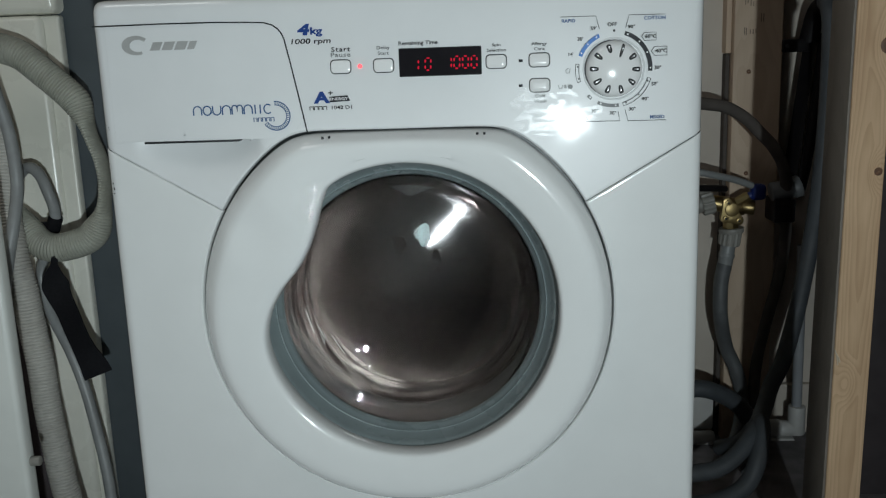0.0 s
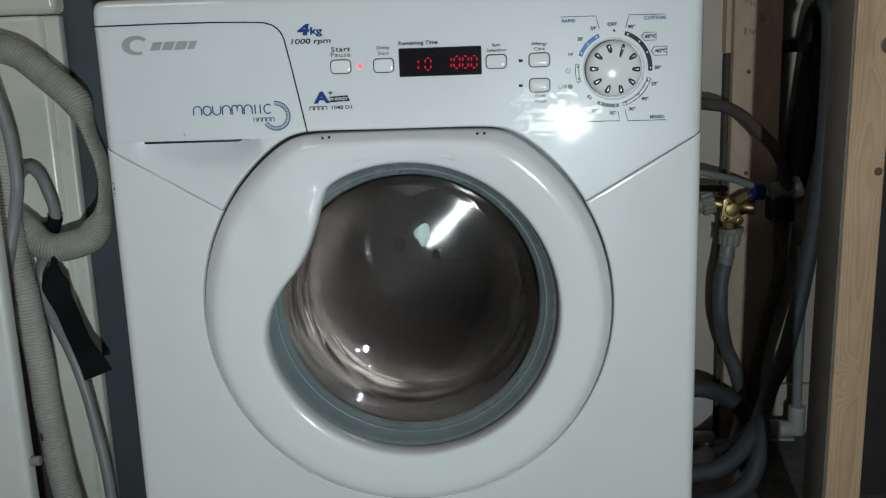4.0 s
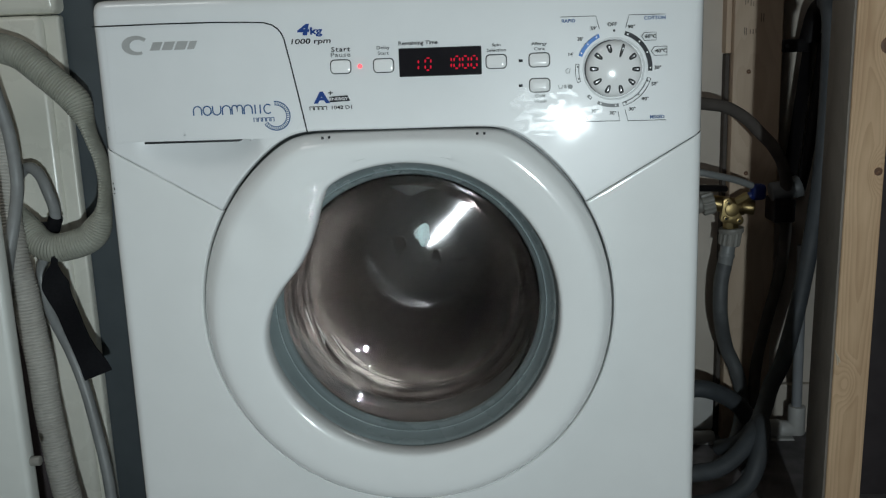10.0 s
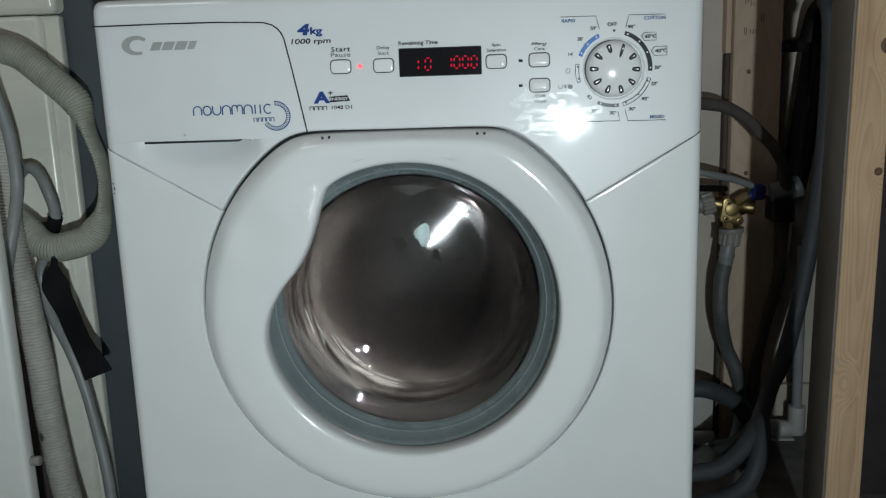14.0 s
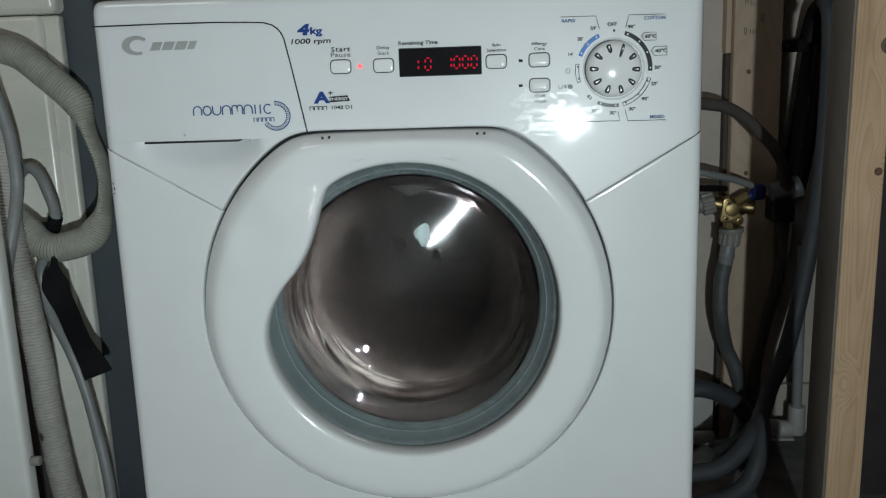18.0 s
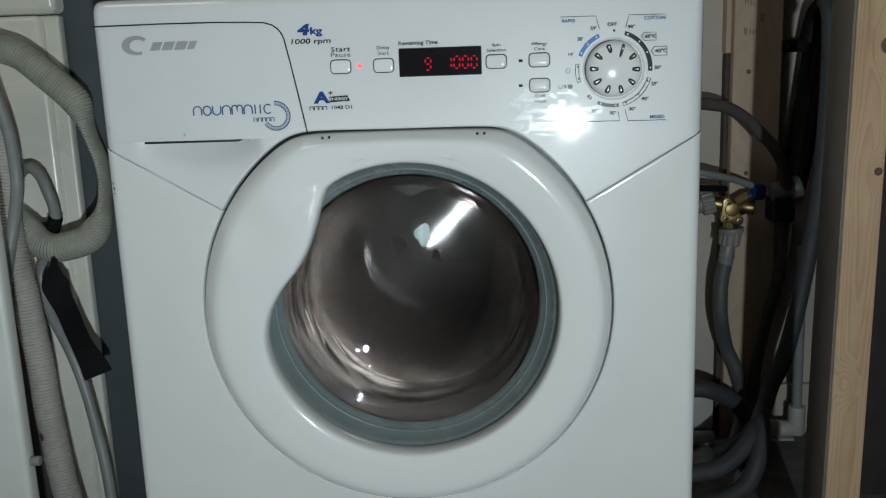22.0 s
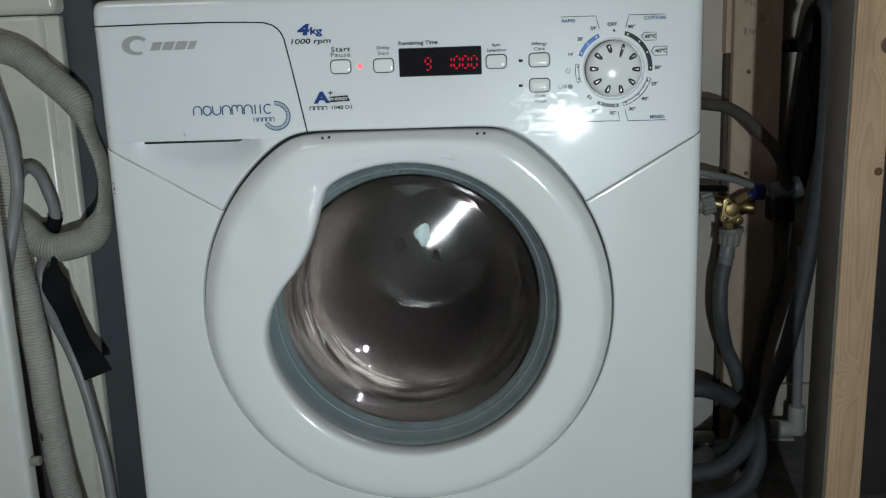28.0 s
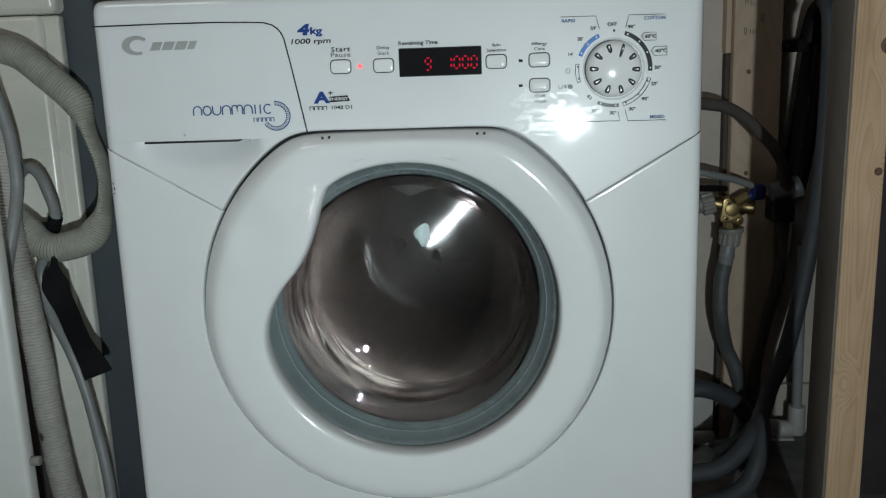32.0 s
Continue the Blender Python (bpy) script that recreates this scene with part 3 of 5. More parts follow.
def washing_machine():
    root = tagged(empty("washing_machine"), "compact white front-loading washing machine spinning a load", "washing machine")
    # case
    part("side_panel", box(-0.2580, -0.2550, 0.028, 0.44, 0.0, 0.675, 0.0008), M["enamel"], root)
    part("side_panel", box(0.2530, 0.2560, 0.028, 0.44, 0.0, 0.675, 0.0008), M["enamel"], root)
    part("back_panel", box(-0.2550, 0.2530, 0.436, 0.44, 0.0, 0.675), M["enamel"], root)
    part("worktop", box(-0.2580, 0.2560, 0.0315, 0.445, 0.6755, 0.6925, 0.003), M["enamel"], root)
    part("base_panel", box(-0.2550, 0.2530, 0.03, 0.436, 0.0, 0.012), M["enamel"], root)
    # front: lower sheet and control fascia meet along two creases
    low = lambda a: 0.0014 + 0.0008 * max(0, -math.cos(a))
    part("front_panel", sheet(front_sheet(180 - CREASE + 0.12, 360 + CREASE - 0.12, 260, low, 0.010, 0.0016)), M["enamel"], root, "white enamelled steel front with rounded edges")
    high = lambda a: 0.0012 + (0.0018 if a > math.pi / 2 else 0.0008) * math.sin(2 * a) ** 2
    fascia = part("control_panel", sheet(front_sheet(CREASE, 180 - CREASE, 300, high, 0.012, 0.0012)), M["fascia"], root, "glossy white control panel with printed programme names")
    part("front_liner", lathe([(0.137, 0.03), (0.137, 0.0155), (0.178, 0.0150), (0.1865, 0.0150), (0.1895, 0.0210), (0.205, 0.03)]), M["liner"], root, at=(CX, 0, CZ))
    for s in (-1, 1):
        a = radians(CREASE - 0.2)
        d = Vector((s * math.cos(a), 0, math.sin(a)))
        o = Vector((CX, 0.0065, CZ))
        part("crease_gasket", rod(o + d * 0.186, o + d * 0.293, 0.0032, 8), M["enamel"] if s < 0 else M["trim"], root)
    for x, z, h in ((-0.2545, 0.5360, 0.0016), (-0.2538, 0.5310, 0.0022), (-0.2541, 0.5275, 0.0010)):
        printed("scuff", [(x, z), (x + 0.0009, z + 0.0003), (x + 0.0007, z + h), (x + 0.0001, z + h * 0.9)], M["ink"], root, y=-0.0002)
    # detergent drawer
    drawer_line = [(-0.2570, 0.6707), (-0.20, 0.6710), (-0.15, 0.6706), (-0.1228, 0.6697), (-0.1100, 0.6690), (-0.1030, 0.6668), (-0.0985, 0.6636),
                   (-0.0955, 0.6595), (-0.0936, 0.6548), (-0.0893, 0.6336), (-0.0840, 0.6051), (-0.0789, 0.5762)]
    drawer = part("detergent_drawer", plate([(-0.2470, 0.5722), (-0.2470, 0.6707)] + drawer_line[1:-1] + [(-0.0812, 0.5900), (-0.0880, 0.5790), (-0.105, 0.5722)], -0.0004, 0.003, 0.0002), M["fascia"], root, "white drawer front closed flush in the panel", smooth=0)
    stroke("drawer_gap", drawer_line, 0.0011, M["gap"], drawer, -0.0013)
    part("drawer_lip", box(-0.2217, -0.1386, -0.0016, 0.010, 0.5704, 0.5722, 0.0003), M["gap"], drawer, "dark finger slot under the drawer")
    # maker's mark as plain shapes, and the model strip as bars
    turns = range(48, -216, -12)
    printed("logo_crescent", [(-0.2205 + 0.0125 * math.sin(radians(a)), 0.6540 + 0.0080 * math.cos(radians(a))) for a in turns]
            + [(-0.2190 + 0.0072 * math.sin(radians(a)), 0.6537 + 0.0051 * math.cos(radians(a))) for a in reversed(turns)], M["silver"], drawer)
    for x, w in ((-0.2090, 0.0084), (-0.1988, 0.0090), (-0.1880, 0.0092), (-0.1770, 0.0060)):
        lean = 0.0034
        printed("logo_bar", [(x, 0.6494), (x + w, 0.6494), (x + w + lean, 0.6562), (x + lean, 0.6562)], M["silver"], drawer)
    z0, z1 = 0.5936, 0.6013
    shapes = ("arch", "ring", "bowl", "arch", "twin", "arch", "post", "post", "hook")
    x = -0.1762
    for kind in shapes:
        w = {"twin": 0.0090, "post": 0.0024, "hook": 0.0070}.get(kind, 0.0070)
        c, r = x + w / 2, w / 2
        half = [(math.cos(radians(q)), math.sin(radians(q))) for q in range(180, -1, -20)]
        if kind == "arch":
            pts = [(x, z0)] + [(c + r * u, z1 - r + r * v) for u, v in half] + [(x + w, z0)]
        elif kind == "bowl":
            pts = [(x, z1)] + [(c + r * u, z0 + r - r * v) for u, v in half] + [(x + w, z1)]
        elif kind == "ring":
            pts = [(c + r * math.cos(radians(q)), (z0 + z1) / 2 + (z1 - z0) / 2 * math.sin(radians(q))) for q in range(0, 361, 20)]
        elif kind == "twin":
            pts = [(x, z0)] + [(x + w / 4 + w / 4 * u, z1 - w / 4 + w / 4 * v) for u, v in half] + [(c, z0 + 0.002)] + [(x + 0.75 * w + w / 4 * u, z1 - w / 4 + w / 4 * v) for u, v in half] + [(x + w, z0)]
        elif kind == "post":
            pts = [(c, z0), (c, z1)]
        else:
            pts = [(c + r * math.cos(radians(q)), (z0 + z1) / 2 + (z1 - z0) / 2 * math.sin(radians(q))) for q in range(50, 311, 20)]
        stroke("model_name_stroke", pts, 0.0010, M["navy"], drawer)
        x += w + (0.0020 if kind == "post" else 0.0014)
    for k in range(5):
        x = -0.1243 + k * 0.0037
        stroke("model_name_stroke", [(x, 0.5868), (x, 0.5900), (x + 0.0026, 0.5900), (x + 0.0026, 0.5868)], 0.0007, M["navy"], drawer)
    ring = (-0.1050, 0.5913)
    stroke("emblem_line", [(ring[0] + 0.0122 * math.sin(radians(a)), ring[1] + 0.0122 * math.cos(radians(a))) for a in range(-5, 236, 8)], 0.0008, M["navy"], drawer)
    stroke("emblem_line", [(ring[0] + 0.0092 * math.sin(radians(a)), ring[1] + 0.0092 * math.cos(radians(a))) for a in range(-5, 236, 8)], 0.0006, M["navy"], drawer)
    for a in range(0, 236, 9):
        s, c = math.sin(radians(a)), math.cos(radians(a))
        stroke("emblem_tick", [(ring[0] + 0.0094 * s, ring[1] + 0.0094 * c), (ring[0] + 0.0121 * s, ring[1] + 0.0121 * c)], 0.0005, M["navy"], drawer)
    # print on the fascia
    lettering("lettering", "4", -0.0772, 0.6616, 0.0082, M["blue"], fascia, stretch=1.5, shear=0.15, bold=0.09)
    lettering("lettering", "kg", -0.0662, 0.6605, 0.0058, M["blue"], fascia, stretch=1.4, bold=0.045)
    lettering("lettering", "1000 rpm", -0.0717, 0.6523, 0.0043, M["ink"], fascia, stretch=1.50, shear=0.15)
    lettering("lettering", "Start", -0.0462, 0.6448, 0.0040, M["ink"], fascia, stretch=1.3, spacing=1.15)
    lettering("lettering", "Pause", -0.0465, 0.6403, 0.0038, M["grey_print"], fascia, stretch=1.3, spacing=1.1)
    lettering("lettering", "Delay", -0.0104, 0.6450, 0.0029, M["ink"], fascia, stretch=1.2, bold=0.0)
    lettering("lettering", "Start", -0.0104, 0.6405, 0.0029, M["ink"], fascia, stretch=1.2, bold=0.0)
    lettering("lettering", "Remaining Time", 0.0026, 0.6479, 0.0032, M["ink"], fascia, "LEFT", 1.15)
    lettering("lettering", "Spin", 0.0846, 0.6441, 0.0027, M["ink"], fascia, stretch=1.2, bold=0.0)
    lettering("lettering", "Selection", 0.0845, 0.6397, 0.0027, M["ink"], fascia, stretch=1.2, bold=0.0)
    lettering("lettering", "Allergy", 0.1201, 0.6438, 0.0027, M["ink"], fascia, stretch=1.2, bold=0.0)
    lettering("lettering", "Care", 0.1201, 0.6396, 0.0027, M["ink"], fascia, stretch=1.2, bold=0.0)
    lettering("lettering", "Cold", 0.1205, 0.6008, 0.0027, M["grey_print"], fascia, stretch=1.2, bold=0.0)
    lettering("lettering", "Wash", 0.1206, 0.5964, 0.0027, M["grey_print"], fascia, stretch=1.2, bold=0.0)
    lettering("lettering", "A", -0.0646, 0.6050, 0.0092, M["blue"], fascia, stretch=1.35, bold=0.07)
    lettering("lettering", "+", -0.0570, 0.6088, 0.0048, M["ink"], fascia, stretch=1.2)
    badge = printed("energy_badge", [(-0.0578, 0.6012), (-0.0404, 0.6020), (-0.0424, 0.6066), (-0.0580, 0.6058)], M["ink"], fascia)
    lettering("lettering", "ENERGY", -0.0500, 0.6039, 0.0024, M["white_print"], badge, stretch=1.25, y=PRINT - 0.0005)
    for x, w in ((-0.0752, 0.0030), (-0.0714, 0.0030), (-0.0676, 0.0028), (-0.0640, 0.0032)):
        stroke("model_code_bar", [(x, 0.5950), (x, 0.5979), (x + w, 0.5979), (x + w, 0.5950)], 0.0006, M["ink"], fascia)
    lettering("lettering", "1042 D1", -0.0478, 0.5966, 0.0030, M["ink"], fascia, stretch=1.32)
    # dried wipe marks on the glossy panel, each an uneven thin film
    for x, z, w, h, turn in ((0.1215, 0.5890, 0.0200, 0.0125, 28), (0.1050, 0.5985, 0.0110, 0.0065, 35), (0.1430, 0.6015, 0.0080, 0.0055, -20), (0.1620, 0.5850, 0.0120, 0.0060, 10), (0.1260, 0.5740, 0.0220, 0.0060, 4)):
        rows = []
        for ring in (1.0, 0.66, 0.33, 0.02):
            row = []
            for k in range(40):
                a = 2 * math.pi * k / 40
                wob = 1 + 0.45 * noise.noise((1.7 * math.cos(a) + x * 90, 1.7 * math.sin(a), z * 70))
                u, v = w * ring * wob * math.cos(a), h * ring * wob * math.sin(a)
                c, sn = math.cos(radians(turn)), math.sin(radians(turn))
                row.append((x + u * c - v * sn, -0.0006, z + u * sn + v * c))
            rows.append(row)
        mark = part("wipe_mark", sheet(rows, close_v=True), M["smudge"], fascia, "dull dried wipe mark on the panel", smooth=80)
        mark.visible_shadow = False
    # push buttons
    for bx, bz in ((-0.0470, 0.6306), (-0.0106, 0.6304), (0.0842, 0.6305), (0.1201, 0.6306), (0.1202, 0.6098)):
        ringo = part("button_gap", plate(rounded(bx, bz, 0.0180, 0.0122, 0.0036), -0.0004, 0.002), M["gap"], fascia)
        rows = []
        for k, (ins, y) in enumerate(((0.0007, 0.0), (0.0007, -0.0008), (0.0009, -0.0013), (0.0014, -0.0015), (0.0043, -0.0016), (0.0048, -0.0016))):
            rows.append([(x, y, z) for x, z in rounded(bx, bz, 0.0178 - 2 * ins, 0.0120 - 2 * ins, max(0.0036 - ins * 0.8, 0.0002))])
        bm = sheet(rows, close_v=True)
        bm.verts.ensure_lookup_table()
        bm.faces.new(bm.verts[-24:])
        part("push_button", bm, M["knob"], ringo, "white push button in a dark gap")
    part("start_light", lathe([(0.0001, -0.0022), (0.0013, -0.0018), (0.0019, -0.0008), (0.0019, 0.002)], 20), M["led"], fascia, "lit red start light", at=(-0.0307, 0, 0.6305))
    for lx, lz in ((0.1046, 0.6304), (0.1044, 0.6099)):
        part("option_light", box(lx - 0.0017, lx + 0.0017, -0.0012, 0.001, lz - 0.0011, lz + 0.0011, 0.0003), M["ink"], fascia, "unlit option light")
    # display
    display = part("display", plate(rounded(0.0373, 0.6321, 0.0684, 0.0226, 0.0006), -0.0030, 0.001, 0.0004), M["lcd"], root, "black display window with red digits", smooth=0)
    part("display_gap", plate(rounded(0.0373, 0.6321, 0.0694, 0.0236, 0.0008), -0.0011, 0.001), M["gap"], display)
    h, w, lean = 0.0098, 0.0046, 0.04
    segs = {"one": seven_segment(display, "1", 0.0167, 0.6301, w, h, lean), "unit": seven_segment(display, "0", 0.0271, 0.6304, w, h, lean)}
    seven_segment(display, "1", 0.0443, 0.6310, w, h, lean)
    for x in (0.0513, 0.0585, 0.0657):
        seven_segment(display, "0", x, 0.6310, w, h, lean)
    # programme dial
    kx, kz = 0.1818, 0.6212
    seat = part("dial_seat", lathe([(0.0262, 0.0006), (0.0256, -0.0004), (0.0247, -0.0006), (0.0242, 0.0000), (0.0240, 0.002)], 64), M["fascia"], root, at=(kx, 0, kz))
    # dark gap ring, shifted left so that it draws the dial's shadow there
    part("dial_gap_shade", lathe([(0.0236, 0.001), (0.0236, -0.0007), (0.0228, -0.0007), (0.0228, 0.001)], 64), M["gap"], seat, at=(-0.0006, 0, 0.0003))
    knob = part("dial", lathe([(max(0.0001, 0.0012 * k), -0.0116 + 6.0 * (0.0012 * k) ** 2) for k in range(15)] + [(0.0190, -0.0092), (0.0212, -0.0075), (0.0226, -0.0050), (0.0233, -0.0020), (0.0234, 0.002)], 72), M["knob"], root, "white programme dial with smoked chrome grip marks", at=(kx, 0, kz))
    for k in range(10):
        a = radians(20 + 36 * k)
        rad = Vector((math.sin(a), 0, math.cos(a)))
        tan = Vector((math.cos(a), 0, -math.sin(a)))
        long, wide, mid = (0.0058, 0.0012, 0.0158) if k == 0 else (0.0036, 0.0019, 0.0172)
        outline = []
        for q in range(14):
            b = 2 * math.pi * q / 14
            cb, sb = math.copysign(abs(math.cos(b)) ** 0.62, math.cos(b)), math.copysign(abs(math.sin(b)) ** 0.7, math.sin(b))
            outline.append(rad * (mid + long * cb) + tan * (wide * (1 + 0.22 * cb) * sb))
        top = lambda p: -0.0109 + 0.35 * max(0, p.length - 0.013) ** 1 * 0.9 if p.length < 0.019 else -0.0090 + 0.9 * (p.length - 0.019)
        c = sum(outline, Vector()) / 14
        rows = [[p + Vector((0, -0.004, 0)) for p in outline], [p + Vector((0, top(p) - 0.0004, 0)) for p in outline], [c + (p - c) * 0.8 + Vector((0, top(c + (p - c) * 0.8) - 0.0006, 0)) for p in outline]]
        bm = sheet(rows, close_v=True)
        bm.verts.ensure_lookup_table()
        bm.faces.new(bm.verts[-14:])
        mark = part("grip_mark", bm, M["gap"], knob)
        inner = [c + rad * 0.0002 + rad * ((p - c).dot(rad) * 0.72) + tan * ((p - c).dot(tan) * 0.42) for p in outline]
        rows = [[p + Vector((0, -0.004, 0)) for p in inner], [p + Vector((0, top(p) - 0.0008, 0)) for p in inner], [c + rad * 0.0008 + (p - c - rad * 0.0008) * 0.5 + Vector((0, top(c) - 0.0011, 0)) for p in inner]]
        bm = sheet(rows, close_v=True)
        bm.verts.ensure_lookup_table()
        bm.faces.new(bm.verts[-14:])
        part("grip_inlay", bm, M["bright_chrome"], mark)
    # scale round the dial
    printed("scale_band", arc_band(kx, kz, 0.0283, 0.0315, -68, -24), M["pale_blue"], fascia)
    printed("scale_band", arc_band(kx, kz, 0.0283, 0.0318, 17, 95), M["ink"], fascia)
    printed("scale_band", arc_band(kx, kz, 0.0288, 0.0316, 172, 206), M["grey_print"], fascia)
    printed("scale_band", arc_band(kx, kz, 0.0288, 0.0316, 218, 225, 4), M["grey_print"], fascia)
    for a0, a1 in ((106, 165), (-109, -81)):
        band = arc_band(kx, kz, 0.0290, 0.0318, a0, a1)
        stroke("scale_line", band + [band[0]], 0.0004, M["ink"], fascia)
    for a, mat in ((-63, "white_print"), (-46, "white_print"), (-29, "white_print"), (22, "white_print"), (44, "white_print"), (65, "white_print"), (90, "white_print"),
                   (111, "ink"), (136, "ink"), (160, "ink"), (-104, "ink"), (-85, "ink"), (177, "white_print"), (201, "white_print"), (221, "white_print"), (0, "ink")):
        s, c = math.sin(radians(a)), math.cos(radians(a))
        r = 0.0310 if a == 0 else 0.0300
        bx, bz, rr = kx + r * s, kz + r * c, 0.0010 if a == 0 else 0.0006
        printed("scale_dot", [(bx + rr * math.cos(radians(q)), bz + rr * math.sin(radians(q))) for q in range(0, 360, 36)], M[mat], fascia, PRINT - 0.0005)
    for words, x, z, hh, mat in (("OFF", 0.1802, 0.6572, 0.0034, "ink"), ("RAPID", 0.1443, 0.6612, 0.0031, "label_blue"), ("COTTON", 0.2150, 0.6613, 0.0031, "label_blue"),
                                 ("MIXED", 0.2180, 0.5804, 0.0031, "label_blue"), ("DELICATES", 0.1500, 0.5806, 0.0031, "label_blue"), ("59'", 0.1650, 0.6545, 0.0032, "ink"),
                                 ("30'", 0.1540, 0.6462, 0.0032, "ink"), ("14'", 0.1460, 0.6340, 0.0032, "ink"), ("90\u00b0", 0.1962, 0.6548, 0.0032, "ink"),
                                 ("60\u00b0C", 0.2118, 0.6466, 0.0034, "ink"), ("40\u00b0C", 0.2206, 0.6346, 0.0034, "ink"), ("30\u00b0", 0.2180, 0.6210, 0.0032, "ink"),
                                 ("50\u00b0", 0.2158, 0.6077, 0.0032, "ink"), ("40\u00b0", 0.2080, 0.5957, 0.0032, "ink"), ("30\u00b0", 0.1972, 0.5876, 0.0032, "ink"),
                                 ("30\u00b0", 0.1812, 0.5846, 0.0032, "ink"), ("30\u00b0", 0.1660, 0.5868, 0.0032, "grey_print"), ("&", 0.1416, 0.6078, 0.0034, "grey_print")):
        lettering("lettering", words, x, z, hh * 0.9, M[mat], fascia, stretch=1.06)
    for pts in ([(0.1380, 0.6646), (0.1668, 0.6645), (0.1697, 0.6540)], [(0.1913, 0.6542), (0.1940, 0.6644), (0.2235, 0.6640)],
                [(0.1914, 0.5872), (0.1938, 0.5779), (0.2254, 0.5778)], [(0.1857, 0.5857), (0.1867, 0.5781), (0.1400, 0.5783)],
                [(0.2044, 0.6467), (0.2066, 0.6498), (0.2163, 0.6499), (0.2164, 0.6435), (0.2067, 0.6434), (0.2044, 0.6467)],
                [(0.2124, 0.6345), (0.2151, 0.6382), (0.2253, 0.6382), (0.2254, 0.6310), (0.2152, 0.6311), (0.2124, 0.6345)]):
        stroke("scale_line", pts, 0.0004, M["ink"], fascia)
    # small programme signs: basket, wash tub, spiral
    stroke("programme_sign", [(0.1418, 0.6215), (0.1424, 0.6190), (0.1450, 0.6190), (0.1456, 0.6222), (0.1437, 0.6228), (0.1420, 0.6214)], 0.0004, M["grey_print"], fascia)
    stroke("programme_sign", [(0.1358, 0.6092), (0.1366, 0.6064), (0.1386, 0.6064), (0.1394, 0.6092)], 0.0005, M["grey_print"], fascia)
    printed("programme_sign", [(0.1457 + 0.0020 * math.cos(radians(q)), 0.6076 + 0.0020 * math.sin(radians(q))) for q in range(0, 360, 30)], M["grey_print"], fascia)

    # door
    n = 300
    rows = []
    profile = [(0.010, 0.028, 0), (0.004, 0.012, 0), (0.0, -0.004, 0), (0.0002, -0.0105, 0), (0.0008, -0.0148, 0), (0.0018, -0.0172, 0), (0.0030, -0.01835, 0), (0.0044, -0.0189, 0), (0.0058, -0.01932, 0), (0.0072, -0.01971, 0), (0.0092, -0.0202, 0),
               (0, -0.0211, 0.300), (0, -0.0219, 0.450), (0, -0.0224, 0.580), (0, -0.0222, 0.680), (0, -0.0213, 0.760), (0, -0.0193, 0.820), (0, -0.0155, 0.875),
               (0, -0.0115, 0.925), (0, -0.0072, 0.962), (0, -0.0030, 0.986), (0, 0.0008, 0.998), (0, 0.0040, 1.000), (0, 0.0150, 1.000)]
    ox, oz = 0.0030, 0.0005
    for add, y, s in profile:
        row = []
        for k in range(n):
            a = 2 * math.pi * k / n
            ri, ro = door_hole(a) * 0.999, door_edge(a)
            ix, iz = ox + (ri + add) * math.cos(a), oz + (ri + add) * math.sin(a)
            px, pz = ro * math.cos(a), ro * math.sin(a)
            x, z = ix + (px - ix) * s, iz + (pz - iz) * s
            # shallow thumb dish in the wide left part
            dd = math.hypot((x + 0.128) / 0.030, (z - 0.078) / 0.040)
            row.append((x, y + (0.0045 * (1 - dd * dd) ** 2 if dd < 1 else 0), z))
        rows.append(row)
    door = part("door", sheet(rows, close_v=True), M["door"], root, "round white plastic door with a grip on one side", at=(CX, 0, CZ))
    rows = []
    for r, y, drop in ((0.142, 0.0060, 0), (0.1365, 0.0025, 0), (0.1345, 0.0016, 0), (0.1325, 0.0032, -0.0003), (0.1296, 0.0105, -0.0010), (0.1262, 0.0205, -0.0018), (0.1247, 0.0227, -0.0021), (0.1243, 0.0222, -0.0022), (0.1238, 0.0223, -0.0023),
                       (0.1232, 0.0250, -0.0024), (0.1212, 0.0280, -0.0027), (0.1202, 0.0300, -0.0028), (0.1198, 0.0335, -0.0028), (0.142, 0.0335, 0)):
        rows.append([(0.001 + r * math.cos(2 * math.pi * k / 128), y, 0.0005 + drop + r * math.sin(2 * math.pi * k / 128)) for k in range(128)])
    part("door_trim", sheet(rows, close_v=True), M["trim"], door, "slate grey trim ring inside the door")
    # glass bowl: the slope of its face rises in three steps, then the wall turns to the rim
    slopes = [(0.0, 0.0), (0.060, 0.225), (0.0800, 0.262), (0.0975, 0.330), (0.1060, 1.4)]
    face = []
    y, r = 0.1020, 0.0004
    while r < 0.1060:
        if not face or r - face[-1][0] > 0.0014:
            face.append((r, y))
        k = max(q for q in range(len(slopes)) if slopes[q][0] <= r)
        k = min(k, len(slopes) - 2)
        f = (r - slopes[k][0]) / (slopes[k + 1][0] - slopes[k][0])
        y -= (slopes[k][1] + f * (slopes[k + 1][1] - slopes[k][1])) * 0.0001
        r += 0.0001
    face.reverse()
    wall = [(0.1206, 0.0296), (0.1196, 0.0300), (0.1182, 0.0318), (0.1165, 0.0365), (0.1146, 0.0450), (0.1125, 0.0555), (0.1109, 0.0640), (0.1088, 0.0715)]
    inner = [(p.x, p.y) for p in spline([(r, y, 0) for r, y in wall + [face[0]]], 0.0012)][:-1] + face
    outer = []
    for i, (r, y) in enumerate(inner):
        a, b = Vector(inner[max(i - 1, 0)]), Vector(inner[min(i + 1, len(inner) - 1)])
        d = (b - a).normalized()
        outer.append((max(0.0004, r + d.y * 0.004), y - d.x * 0.004))
    outer.reverse()
    outer = outer[:-1] + [(0.1212, 0.0328)]

